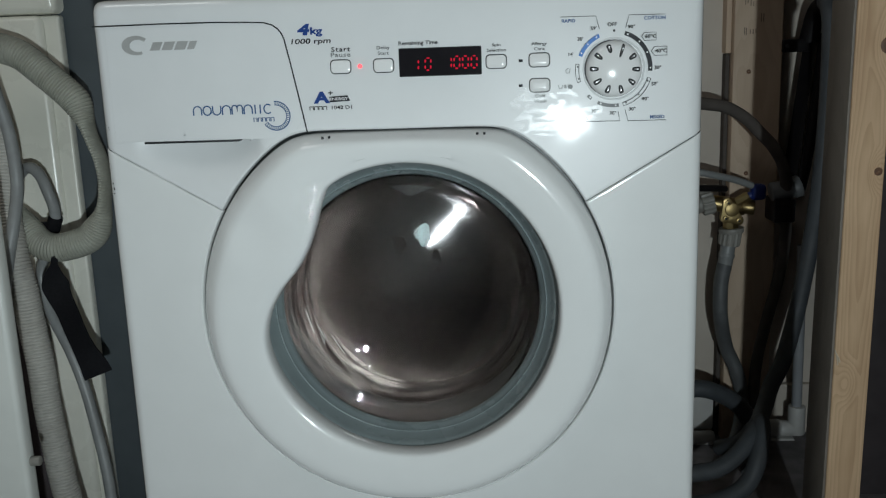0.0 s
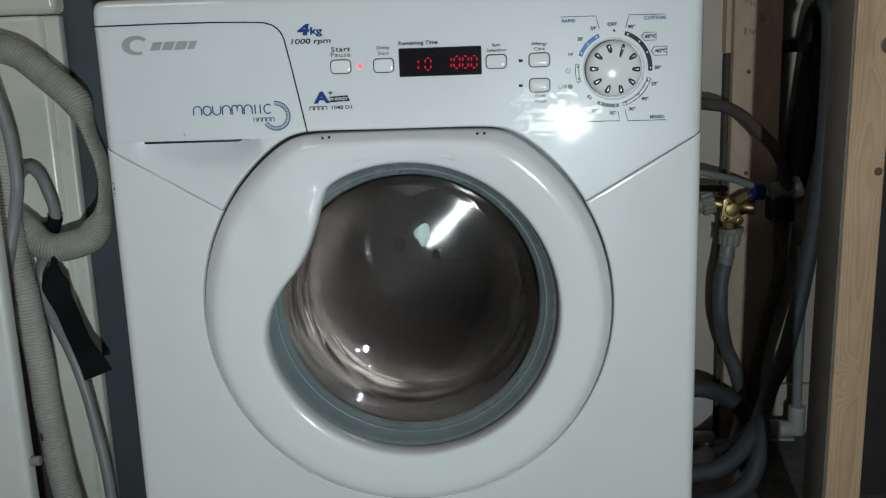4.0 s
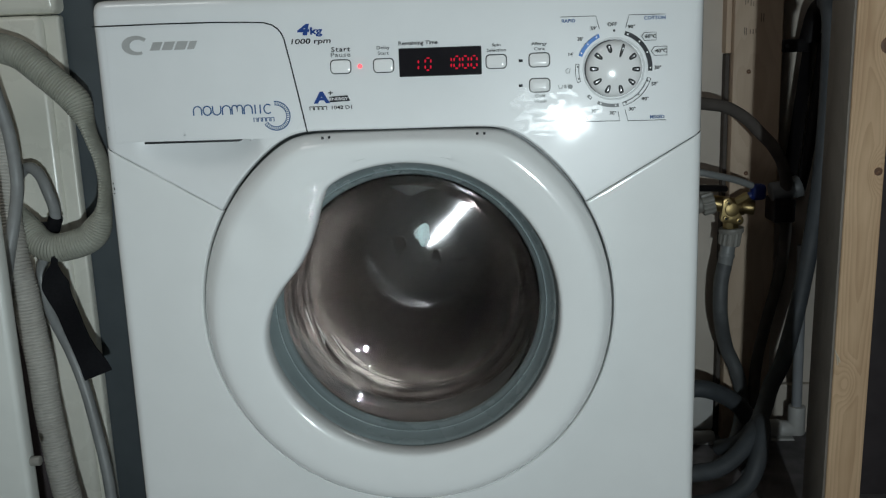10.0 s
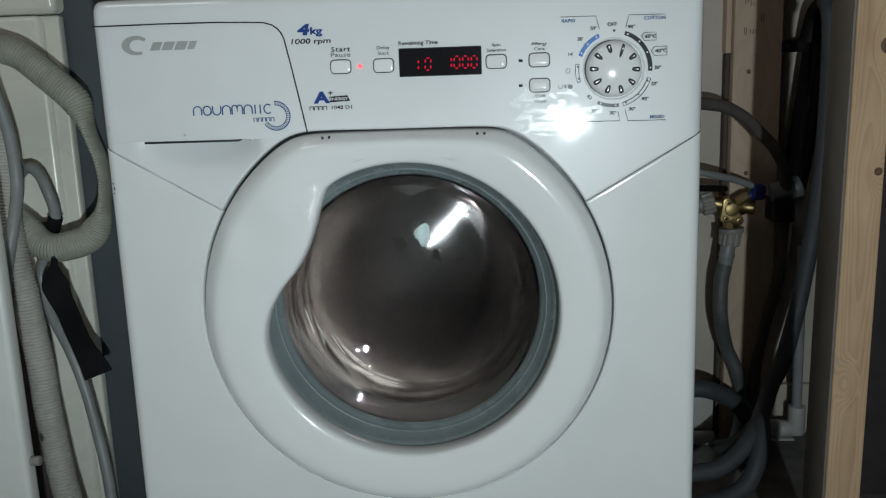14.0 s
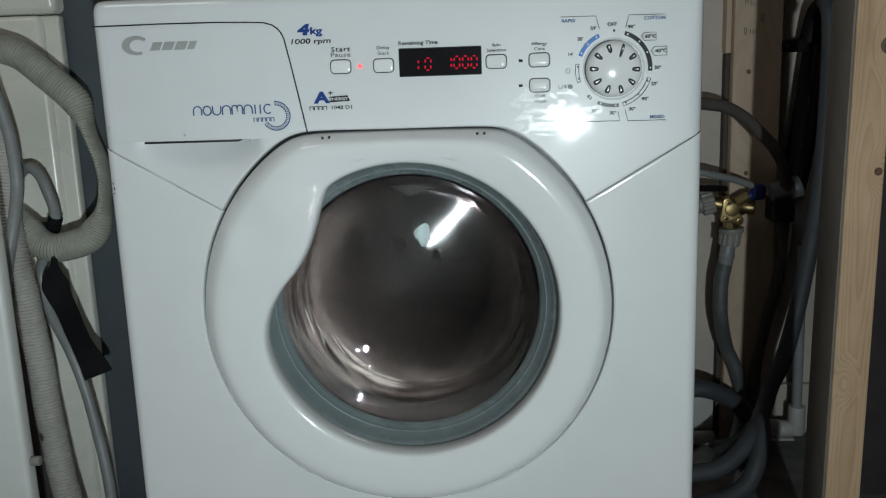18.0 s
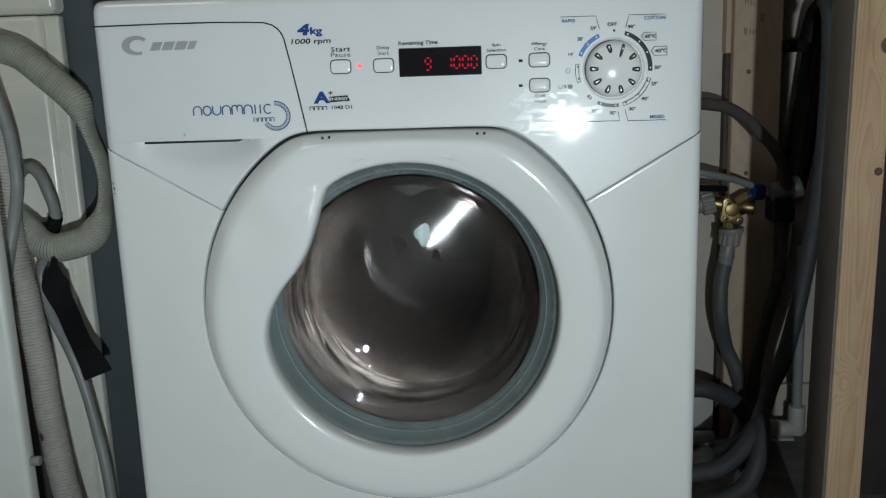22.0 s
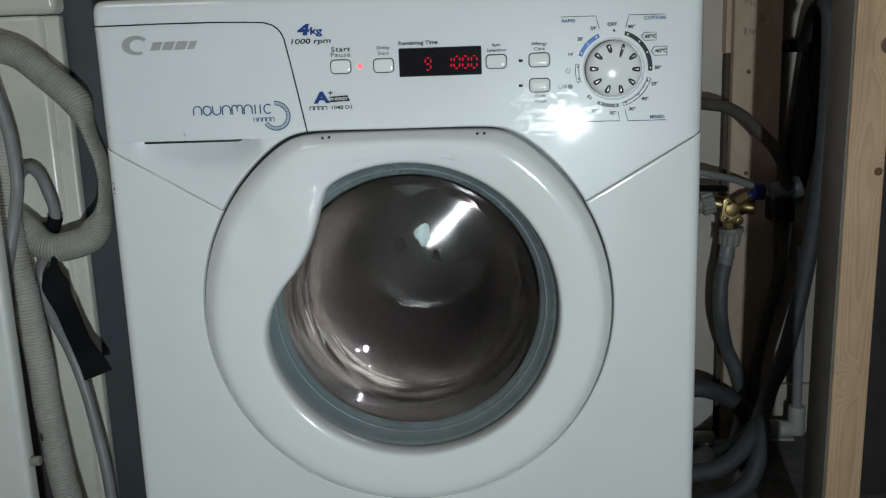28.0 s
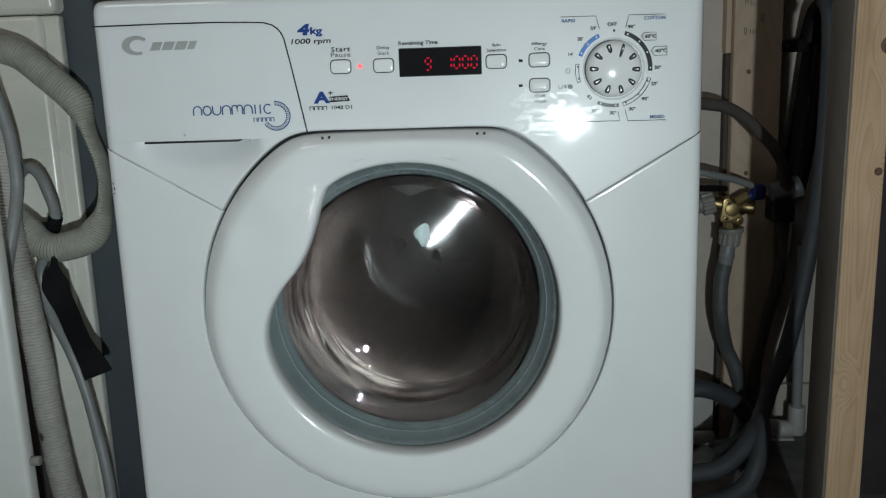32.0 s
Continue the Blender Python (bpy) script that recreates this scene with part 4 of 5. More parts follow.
    def uneven(profile, lift=0.0):
        """The bowl's profile turned about its axis, with slight dents of pressed glass, tilted to glint."""
        dents = ((-0.0516, -0.0630, 0.0229, 0.0061, 0.0064), (-0.0495, -0.0833, 0.0239, -0.0485, 0.0070))
        rows = []
        for r, y in profile:
            row = []
            for k in range(288):
                a = 2 * math.pi * k / 288
                x, z = r * math.cos(a), r * math.sin(a)
                dy = 0.00003 * noise.noise((x * 40, z * 40, 1.7)) * min(1.0, r / 0.03)
                for dx, dz, gx, gz, wide in dents:
                    u, v = x - dx, z - dz
                    dy += (gx * u + gz * v) * math.exp(-((u * u + v * v) / (wide * wide)) ** 2) * (1 + 0.12 * noise.noise((x * 260, z * 260, 4.4)))
                row.append((x, y + dy + lift, z))
            rows.append(row)
        return sheet(rows, close_v=True)
    glass = part("door_glass", uneven(inner + outer), M["glass"], door, "deep clear glass bowl, wet inside", smooth=60, at=(0.001, 0, -0.0024))
    glass.visible_shadow = False
    # this film carries the haze and lower-left glow of the bowl as colour
    film = part("glow_film", uneven([(r + 0.0006 * min(1, r / 0.05), y + 0.0006) for r, y in outer]), M["film"], glass, "thin streaky film on the glass, its one-sided glow coloured in", smooth=60)
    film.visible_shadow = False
    # light refracted low in the bowl, drawn as long tapering pale streaks
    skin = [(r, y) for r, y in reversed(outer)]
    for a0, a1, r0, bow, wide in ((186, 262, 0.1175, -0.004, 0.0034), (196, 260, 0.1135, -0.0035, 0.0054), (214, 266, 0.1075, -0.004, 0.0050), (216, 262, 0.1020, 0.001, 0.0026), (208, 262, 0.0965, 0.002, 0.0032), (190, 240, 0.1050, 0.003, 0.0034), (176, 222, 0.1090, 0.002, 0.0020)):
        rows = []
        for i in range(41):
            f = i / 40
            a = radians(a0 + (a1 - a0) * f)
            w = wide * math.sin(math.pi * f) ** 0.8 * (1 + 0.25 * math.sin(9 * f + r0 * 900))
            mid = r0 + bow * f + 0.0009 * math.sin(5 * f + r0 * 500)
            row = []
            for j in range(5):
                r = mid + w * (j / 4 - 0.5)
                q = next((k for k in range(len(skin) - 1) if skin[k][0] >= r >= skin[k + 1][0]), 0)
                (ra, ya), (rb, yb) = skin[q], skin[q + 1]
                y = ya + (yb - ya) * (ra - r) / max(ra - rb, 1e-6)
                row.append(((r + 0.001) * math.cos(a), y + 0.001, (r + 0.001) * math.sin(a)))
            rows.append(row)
        streak = part("refraction_streak", sheet(rows), M["refracted_light"], glass, "pale streak drawn for light refracted in the bowl", smooth=80)
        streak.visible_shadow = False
    # clear drops added low on the wall of the bowl, flattened and tilted to glint
    for x, y, z, w, h in ((-0.0537, 0.0490, -0.0972, 0.0019, 0.0032), (-0.0552, 0.0405, -0.1000, 0.0036, 0.0010), (-0.0525, 0.0535, -0.0945, 0.0010, 0.0014)):
        out = glint(x, y, z + CZ).normalized()
        e1 = out.cross(Vector((0, 0, 1))).normalized()
        e2 = e1.cross(out)
        rows = []
        for s, lift in ((0.6, -0.003), (0.95, -0.0012), (1.0, -0.0004), (0.95, 0.0), (0.88, 0.00001), (0.5, 0.000015), (0.02, 0.000015)):
            row = []
            for k in range(28):
                a = 2 * math.pi * k / 28
                wob = 1 + 0.25 * math.sin(2 * a + x * 900) + 0.2 * math.sin(3 * a + z * 700) + 0.14 * math.sin(5 * a) + 0.16 * math.sin(7 * a + x * 300)
                row.append(tuple(Vector((x, y, z)) + e1 * (w * s * wob * math.cos(a)) + e2 * (h * s * wob * math.sin(a)) + out * lift))
            rows.append(row)
        facet = part("glint_facet", sheet(rows, close_v=True), M["water"], glass, smooth=50)
        facet.visible_shadow = False
    # water smears; the pale blue of the first is a refracted shine, coloured in
    for x, z, w, h, turn in ((0.0082, 0.0505, 0.0074, 0.0118, -25), (-0.0170, 0.040, 0.0070, 0.0125, 20), (0.0207, 0.027, 0.0055, 0.0062, 40), (0.0514, 0.024, 0.0070, 0.0055, 10), (0.0230, 0.013, 0.0022, 0.0035, 0)):
        r = math.hypot(x, z)
        y0 = next(ya for ra, ya in outer if ra >= r) + 0.0014
        rows = []
        for q, (s, dy) in enumerate(((1.0, 0.0), (0.97, 0.0003), (0.88, 0.0006), (0.5, 0.0009), (0.02, 0.0010))):
            row = []
            for k in range(24):
                a = 2 * math.pi * k / 24
                wob = 1 + 0.22 * math.sin(2 * a + x * 300) + 0.14 * math.sin(3 * a + z * 200)
                u, v = w * wob * s * math.cos(a), h * wob * s * math.sin(a)
                c, sn = math.cos(radians(turn)), math.sin(radians(turn))
                row.append((x + u * c - v * sn, y0 + dy, z + u * sn + v * c))
            rows.append(row)
        drop = part("water_smear", sheet(rows, close_v=True), M["smear_shine"] if turn == -25 else M["water"], glass, "water smear with its refracted shine coloured in" if turn == -25 else "", smooth=70)
        drop.visible_shadow = False
    # small flat spots added on the door and the front as the lamp's glints
    def add_facet(parent, x, y, z, w, h, tilt):
        out = Vector(tilt).normalized()
        e1 = out.cross(Vector((0, 0, 1))).normalized()
        e2 = e1.cross(out)
        rows = []
        for s, lift in ((0.6, -0.002), (0.95, -0.0009), (1.0, -0.0003), (0.95, 0.0), (0.88, 0.000003), (0.5, 0.000004), (0.02, 0.000004)):
            row = []
            for k in range(20):
                a = 2 * math.pi * k / 20
                wob = 1 + 0.25 * math.sin(2 * a + x * 900) + 0.2 * math.sin(3 * a + z * 700)
                row.append(tuple(Vector((x, y, z)) + e1 * (w * s * wob * math.cos(a)) + e2 * (h * s * wob * math.sin(a)) + out * lift))
            rows.append(row)
        part("glint_facet", sheet(rows, close_v=True), M["water"], parent, smooth=50)
    for x, z, w, h in ((-0.252, 0.585, 0.0004, 0.0013), (-0.247, 0.581, 0.0004, 0.0005), (-0.240, 0.573, 0.0007, 0.0004), (-0.186, 0.577, 0.0008, 0.0008), (-0.225, 0.576, 0.0004, 0.0004)):
        add_facet(fascia, x, -0.0008, z, w, h, glint(x, -0.0008, z))
    for x, y, z, w, h in ((-0.1153, -0.0198, 0.0898, 0.0004, 0.0003), (-0.1143, -0.0188, 0.0766, 0.0005, 0.0002), (-0.1105, -0.0213, 0.0745, 0.0002, 0.0005)):
        add_facet(door, x, y, z, w, h, glint(x, y, z + CZ))
    for x, y, z, w, h in ((-0.0719, -0.0209, 0.1139, 0.0004, 0.0028), (-0.0771, -0.0207, 0.0945, 0.0004, 0.0062), (-0.0745, -0.0207, 0.1040, 0.00012, 0.0030), (-0.1419, -0.0109, 0.1050, 0.0003, 0.0050), (-0.1416, -0.0055, 0.1106, 0.0003, 0.0035)):
        add_facet(door, x, y, z, w, h, glint(x, y, z + CZ))
    for x, y, z, w, h in ((-0.1423, 0.0040, 0.5471, 0.0005, 0.0004), (-0.1606, 0.0017, 0.5370, 0.0004, 0.0003), (-0.1800, 0.0002, 0.5325, 0.0002, 0.0002)):
        add_facet(fascia, x, y, z, w, h, glint(x, y, z))
    # thin reflections in the glass, drawn as white threads on the bowl's front
    for reflection_path in (((-0.0972, 0.0795, 0.3800), (-0.0945, 0.0798, 0.3742), (-0.0920, 0.0796, 0.3683), (-0.0905, 0.0763, 0.3605), (-0.0928, 0.0780, 0.3660), (-0.0950, 0.0785, 0.3725)),
                    ((-0.0850, 0.0846, 0.3680), (-0.0820, 0.0846, 0.3636), (-0.0770, 0.0844, 0.3550), (-0.0715, 0.0838, 0.3470)),
                    ((-0.1062, 0.0707, 0.3986), (-0.1030, 0.0720, 0.3855), (-0.0992, 0.0716, 0.3739))):
        part("reflection_line", tube([(x - 0.001, y - 0.0004, z - CZ + 0.0024) for x, y, z in reflection_path], 0.00034, step=0.0015, sides=6), M["reflection_thread"], glass)
    for x, y, z in ((-0.0640, -0.0130, 0.1554), (-0.0582, -0.0130, 0.1558), (0.0669, -0.0129, 0.1553), (0.0728, -0.0124, 0.1551)):
        part("hinge_pin", rod((x, y - 0.0004, z + 0.0006), (x, y + 0.0010, z - 0.0030), 0.0011, 8), M["gap"], door)
    # seal, tub and drum
    seal = part("door_seal", lathe([(0.150, 0.0300), (0.146, 0.045), (0.138, 0.060), (0.130, 0.072), (0.127, 0.085), (0.130, 0.098), (0.136, 0.104), (0.150, 0.106), (0.160, 0.106)], 96), M["rubber"], root, "grey rubber seal round the drum mouth", at=(CX, 0, CZ))
    lip = plate([(-0.034, 0.1075), (-0.020, 0.1000), (0.0, 0.0975), (0.020, 0.0985), (0.034, 0.1055), (0.034, 0.132), (-0.034, 0.132)], 0.1050, 0.1090, 0.0012)
    part("seal_lip", lip, M["lip"], seal, "dark slate lip behind the nozzle")
    nose = plate([(-0.0240, 0.0992), (-0.0175, 0.0953), (-0.0118, 0.0916), (-0.0065, 0.0880), (-0.0025, 0.0864), (0.0010, 0.0866), (0.0066, 0.0893), (0.0140, 0.0920), (0.0250, 0.0962), (0.0150, 0.0985), (0.0, 0.0998), (-0.0140, 0.1003)], 0.1020, 0.1055, 0.0010)
    nozzle = part("seal_nozzle", nose, M["notch"], seal, "pale moulded nozzle at the top of the seal")
    part("nozzle_hole", rod((-0.0082, 0.1010, 0.0950), (-0.0082, 0.1035, 0.0950), 0.0017, 10), M["lip"], nozzle)
    stroke("nozzle_slot", [(-0.0012, 0.0955), (-0.0006, 0.0925), (0.0040, 0.0922), (0.0085, 0.0945)], 0.0008, M["lip"], nozzle, 0.1016)
    part("tub", lathe([(0.160, 0.106), (0.225, 0.107), (0.228, 0.12), (0.228, 0.345), (0.220, 0.355), (0.0005, 0.357)], 64), M["dark"], root, at=(CX, 0, CZ))
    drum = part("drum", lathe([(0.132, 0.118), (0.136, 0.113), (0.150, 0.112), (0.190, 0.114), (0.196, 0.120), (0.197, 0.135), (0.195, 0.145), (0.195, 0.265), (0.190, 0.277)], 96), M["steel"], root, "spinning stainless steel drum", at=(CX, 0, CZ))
    n = 120

    def slope(r):
        if r < 0.066:
            return 0.165 * min(1.0, r / 0.008)
        return 0.165 * max(0.0, (0.0935 - r) / 0.0275) if r < 0.0935 else 0.04
    radii = [0.0004] + [0.002 * k for k in range(1, 50)] + [0.105, 0.115, 0.128, 0.150, 0.170, 0.190]
    rows, y, last = [], 0.2595, 0.0
    for r in radii:
        y += sum(slope(last + (r - last) * (q + 0.5) / 8) for q in range(8)) / 8 * (r - last)
        last = r
        row = []
        for k in range(n):
            a = 2 * math.pi * k / n
            # one pressed ridge, a third of a turn long, and three shallow ribs
            ridge = 0.0029 * max(0.0, math.cos(a)) ** 2 * math.exp(-((r - 0.0765 - 0.005 * math.cos(7 * a)) / 0.0075) ** 2)
            rib = 0.0006 * max(0.0, math.cos(3 * a + 0.8)) ** 3 * math.exp(-((r - 0.088) / 0.006) ** 2)
            row.append((r * math.cos(a), y - ridge - rib, r * math.sin(a)))
        rows.append(row)
    part("back_plate", sheet(rows, close_v=True), M["plate"], drum, "spun steel back of the drum, paler and shiny round the hub")
    for k in range(3):
        sect = [(-0.024, 0.196), (-0.016, 0.176), (-0.008, 0.158), (0.0, 0.153), (0.008, 0.158), (0.016, 0.176), (0.024, 0.196)]
        rr = [[(x, y, z * (1 - 0.04 * (abs(y - 0.205) / 0.055) ** 4 * (1 if z < 0.18 else 0))) for x, z in sect] for y in [0.15 + 0.11 * q / 8 for q in range(9)]]
        bm = sheet(rr)
        bmesh.ops.rotate(bm, verts=bm.verts, matrix=Matrix.Rotation(radians(120 * k + 60), 3, "Y"))
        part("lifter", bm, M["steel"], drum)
    return root, drum, segs


def garments():
    """The wet load, pressed against the drum wall by the spin."""
    out = []
    kinds = [("cloth_brown", "wet dark brown garment pressed against the drum wall", 62), ("cloth_grey", "wet grey garment pressed against the drum wall", 48),
             ("cloth_rust", "wet rust-coloured garment pressed against the drum wall", 40), ("cloth_brown", "wet dark brown garment pressed against the drum wall", 70),
             ("cloth_grey", "wet grey garment pressed against the drum wall", 52), ("cloth_brown", "wet dark brown garment pressed against the drum wall", 58)]
    a0 = 5.0
    for q, (mat, label, wide) in enumerate(kinds):
        rows = []
        for i in range(31):
            a = radians(a0 + wide * i / 30)
            edge = math.sin(math.pi * i / 30) ** 0.35
            row = []
            for j in range(25):
                v = j / 24
                end = math.sin(math.pi * min(1, max(0, 0.02 + 0.96 * v))) ** 0.28
                lump = noise.fractal((3.2 * math.cos(a) + q, 3.2 * math.sin(a), 5 * v), 0.8, 2.0, 4)
                fold = noise.noise((9 * math.cos(a) + 3 * q, 9 * math.sin(a), 9 * v))
                r = 0.1935 - (0.034 + 0.012 * lump + 0.006 * fold) * edge * end
                y = 0.130 + 0.138 * v
                row.append((r * math.cos(a), y, r * math.sin(a)))
            rows.append(row)
        ob = part("wet_garment", sheet(rows), M[mat], None, smooth=80, at=(CX, 0, CZ))
        tagged(ob, label, "laundry", "washing in the drum")
        out.append(ob)
        a0 += wide - 2
    return out


# ---- left of the machine ----
def neighbour():
    root = tagged(empty("old_appliance", (-0.74, 0.5, 0)), "old cream enamelled appliance beside the washing machine", "appliance")
    o = Vector((0.74, -0.5, 0))
    b = part("body", box(-1.04, -0.4640, 0.335, 0.66, 0.0, 0.7015, 0.009, 4), M["cream"], root)
    t = part("top_panel", box(-1.04, -0.4445, 0.335, 0.66, 0.7030, 0.86, 0.009, 4), M["cream"], root)
    s = part("corner_strip", box(-0.4720, -0.4455, 0.3440, 0.360, 0.0, 0.7010, 0.0030, 3), M["cream"], root)
    g = part("filler_panel", box(-0.4620, -0.2640, 0.3605, 0.372, 0.0, 0.855, 0.001), M["grey_board"], root, "dark grey filler board beside the appliance")
    # dark slab put where the gap behind the hose lies in shade
    k = part("shade_slab", box(-0.60, -0.5030, 0.3215, 0.3345, 0.0, 0.345, 0.002), M["dark_board"], root, "dark slab standing in for shade low on the appliance")
    for ob in (b, t, s, g, k):
        ob.location = o
    near = tagged(empty("white_cabinet", (-0.7, 0.2, 0)), "off-white cabinet with a rounded edge and a small pin", "cabinet")
    c = part("side", box(-0.98, -0.4225, 0.096, 0.118, 0.0, 0.55, 0.006, 3), M["near_white"], near)
    d = part("pin", rod((-0.4265, 0.107, 0.226), (-0.4120, 0.107, 0.226), 0.0052, 14, 0.001), M["nut"], near)
    for ob in (c, d):
        ob.location = Vector((0.7, -0.2, 0))


def left_hoses():
    def hose(name, bm, mat, label):
        return tagged(part(name, bm, mat, smooth=60), label, "hose", "hoses beside the machines")
    def kink(f):
        rise, fall = min(1.0, max(0.0, (f - 0.33) / 0.10)), min(1.0, max(0.0, (f - 0.60) / 0.10))
        return 1 - 0.68 * rise * rise * (3 - 2 * rise) * (1 - fall * fall * (3 - 2 * fall))
    hose("drain_hose", tube([(-0.530, 0.27, 0.676), (-0.489, 0.28, 0.663), (-0.4646, 0.28, 0.6532), (-0.4409, 0.28, 0.633), (-0.4197, 0.28, 0.6134), (-0.406, 0.28, 0.598), (-0.3983, 0.28, 0.5766), (-0.3921, 0.28, 0.5545),
                             (-0.3846, 0.28, 0.5308), (-0.382, 0.28, 0.5051), (-0.3857, 0.28, 0.4785), (-0.3935, 0.28, 0.4552), (-0.4065, 0.278, 0.4368), (-0.4250, 0.275, 0.4290), (-0.4492, 0.272, 0.4255), (-0.4690, 0.275, 0.4320),
                             (-0.486, 0.283, 0.447), (-0.515, 0.30, 0.465)], 0.0160, sides=22, rib=0.0016, pitch=0.0034, squash=kink), M["hose"], "looped grey corrugated drain hose, kinked flat on one side")
    hose("drain_hose", tube([(-0.56, 0.295, 0.66), (-0.525, 0.29, 0.625), (-0.506, 0.283, 0.580), (-0.500, 0.275, 0.522), (-0.499, 0.265, 0.475), (-0.489, 0.25, 0.428),
                             (-0.481, 0.245, 0.389), (-0.476, 0.245, 0.334), (-0.469, 0.24, 0.286), (-0.465, 0.235, 0.237), (-0.459, 0.23, 0.195), (-0.452, 0.225, 0.145),
                             (-0.439, 0.22, 0.072), (-0.425, 0.2, 0.018)], 0.0148, sides=22, rib=0.0015, pitch=0.0040), M["hose_pale"], "hanging grey corrugated drain hose")
    hose("supply_hose", tube([(-0.510, 0.25, 0.70), (-0.492, 0.25, 0.641), (-0.482, 0.25, 0.596), (-0.476, 0.25, 0.567), (-0.471, 0.245, 0.531), (-0.470, 0.24, 0.499),
                              (-0.472, 0.225, 0.461), (-0.479, 0.22, 0.429), (-0.492, 0.225, 0.387), (-0.520, 0.25, 0.319)], 0.0072), M["pipe_grey"], "smooth grey rubber supply hose")
    hose("supply_hose", tube([(-0.515, 0.3, 0.44), (-0.503, 0.3, 0.499), (-0.486, 0.298, 0.520), (-0.468, 0.29, 0.515), (-0.456, 0.283, 0.495), (-0.452, 0.288, 0.463),
                              (-0.468, 0.298, 0.424), (-0.484, 0.300, 0.394), (-0.483, 0.295, 0.366), (-0.469, 0.285, 0.333), (-0.448, 0.275, 0.294), (-0.433, 0.27, 0.248),
                              (-0.419, 0.26, 0.192), (-0.408, 0.25, 0.140), (-0.401, 0.24, 0.084), (-0.387, 0.22, 0.026)], 0.0068), M["pipe_grey"], "smooth grey rubber supply hose hanging down")
    # black hook tape: wrapped round the hoses, with a long free end
    tie = tagged(empty("hose_strap", (-0.45, 0.25, 0.46)), "black hook tape tied round the hoses, loose end hanging", "strap")
    o = Vector((0.45, -0.25, -0.46))
    part("wrap", rod((-0.4515, 0.2880, 0.4610), (-0.4600, 0.2925, 0.4440), 0.0086, 16, 0.001), M["tape"], tie, at=o)
    part("band", box(-0.5029, -0.4665, 0.2945, 0.2965, 0.4428, 0.4538, 0.0006), M["tape"], tie, at=o)
    free = spline([(-0.4432, 0.258, 0.4226), (-0.4456, 0.256, 0.4089), (-0.4471, 0.254, 0.3916), (-0.4426, 0.252, 0.3727), (-0.4335, 0.25, 0.3508), (-0.4259, 0.248, 0.3280), (-0.4156, 0.246, 0.3028), (-0.4073, 0.246, 0.2847), (-0.4015, 0.246, 0.2679)], 0.005)
    rows = []
    for i, p in enumerate(free):
        d = (free[min(i + 1, len(free) - 1)] - free[max(i - 1, 0)]).normalized()
        s = d.cross(Vector((0, 1, 0))).normalized()
        half = min(0.0152 + 0.0010 * math.sin(i * 0.42), 0.0030 + 0.0026 * max(0, i - 3))
        twist = Vector((0, 0.005 * math.sin(i * 0.25), 0))
        rows.append([p - s * half - twist, p, p + s * half + twist, p + s * half + twist + Vector((0, 0.0016, 0)), p + Vector((0, 0.0016, 0)), p - s * half - twist + Vector((0, 0.0016, 0))])
    part("free_end", sheet(rows, close_v=True), M["tape"], tie, at=o)


# ---- right of the machine ----
def timber():
    stud = tagged(part("timber_stud", box(-0.0182, 0.0180, 0.0, 0.059, 0.0, 2.2, 0.0015), M["pine"], smooth=0, at=(0.4423, 0.130, 0)), "planed pine stud with knots standing on the floor", "stud")
    stud.rotation_euler = (0, radians(0.45), 0)
    # thin grey board added over this side so that it reads darker
    part("side_board", box(-0.0211, -0.0184, 0.0012, 0.059, 0.0, 2.2, 0.0005), M["grey_wood"], stud, "thin grey board added to darken the stud's side")
    for x, z, r in ((0.0159, 0.6321, 0.0074), (0.0140, 0.5108, 0.0036)):
        bm = lathe([(r * 1.15, -0.0001), (r, -0.0006), (r * 0.4, -0.0008), (0.0003, -0.0007)], 18)
        part("knot", bm, M["knot"], stud, at=(x - 0.002, 0, z))
    part("splinter", tube([(-0.0182, 0.0005, 0.3271), (-0.0170, -0.0010, 0.3234), (-0.0147, -0.0016, 0.3192), (-0.0132, -0.0013, 0.3144)], 0.0008, step=0.002, sides=8), M["pale_wood"], stud, "pale fresh splinter")
    part("splinter", tube([(-0.0164, -0.0004, 0.3213), (-0.0155, -0.0010, 0.3155), (-0.0150, -0.0008, 0.3112)], 0.0007, step=0.002, sides=8), M["pale_wood"], stud)
    post = tagged(part("timber_post", box(-0.040, 0.032, 0.0, 0.039, 0.0, 2.2, 0.0015), M["pine_old"], smooth=0, at=(0.4885, 0.6405, 0)), "sawn pine post fixed to the wall, printed grade marks", "post")
    for x, z, h in ((-0.0250, 0.6990, 0.012), (-0.0215, 0.7005, 0.010), (-0.0170, 0.6975, 0.012), (-0.0130, 0.6960, 0.010), (-0.0010, 0.6760, 0.018), (0.0025, 0.6760, 0.018), (-0.0250, 0.6565, 0.016), (-0.0225, 0.6560, 0.016), (-0.0165, 0.6560, 0.009), (-0.0125, 0.6555, 0.011), (-0.0085, 0.6565, 0.010)):
        part("grade_mark_bar", box(x - 0.0006, x + 0.0006, -0.0004, 0.0004, z - h * 0.35, z + h * 0.35), M["stamp"], post, smooth=0)
    for x, z in ((-0.0169, 0.597), (-0.0157, 0.4424)):
        part("knot", lathe([(0.0034, -0.0001), (0.0028, -0.0006), (0.0003, -0.0007)], 14), M["knot"], post, at=(x, 0, z))
    strip = tagged(part("wall_batten", box(0.4400, 0.4482, 0.655, 0.6795, 0.625, 2.2, 0.001), M["pine_old"], smooth=0), "thin wooden batten on the wall beside the post", "batten")
    tagged(part("wall_conduit", box(0.4415, 0.4478, 0.660, 0.6795, 0.0, 0.624, 0.001), M["brown_hose"], smooth=0), "dark cable conduit running down the wall", "conduit")


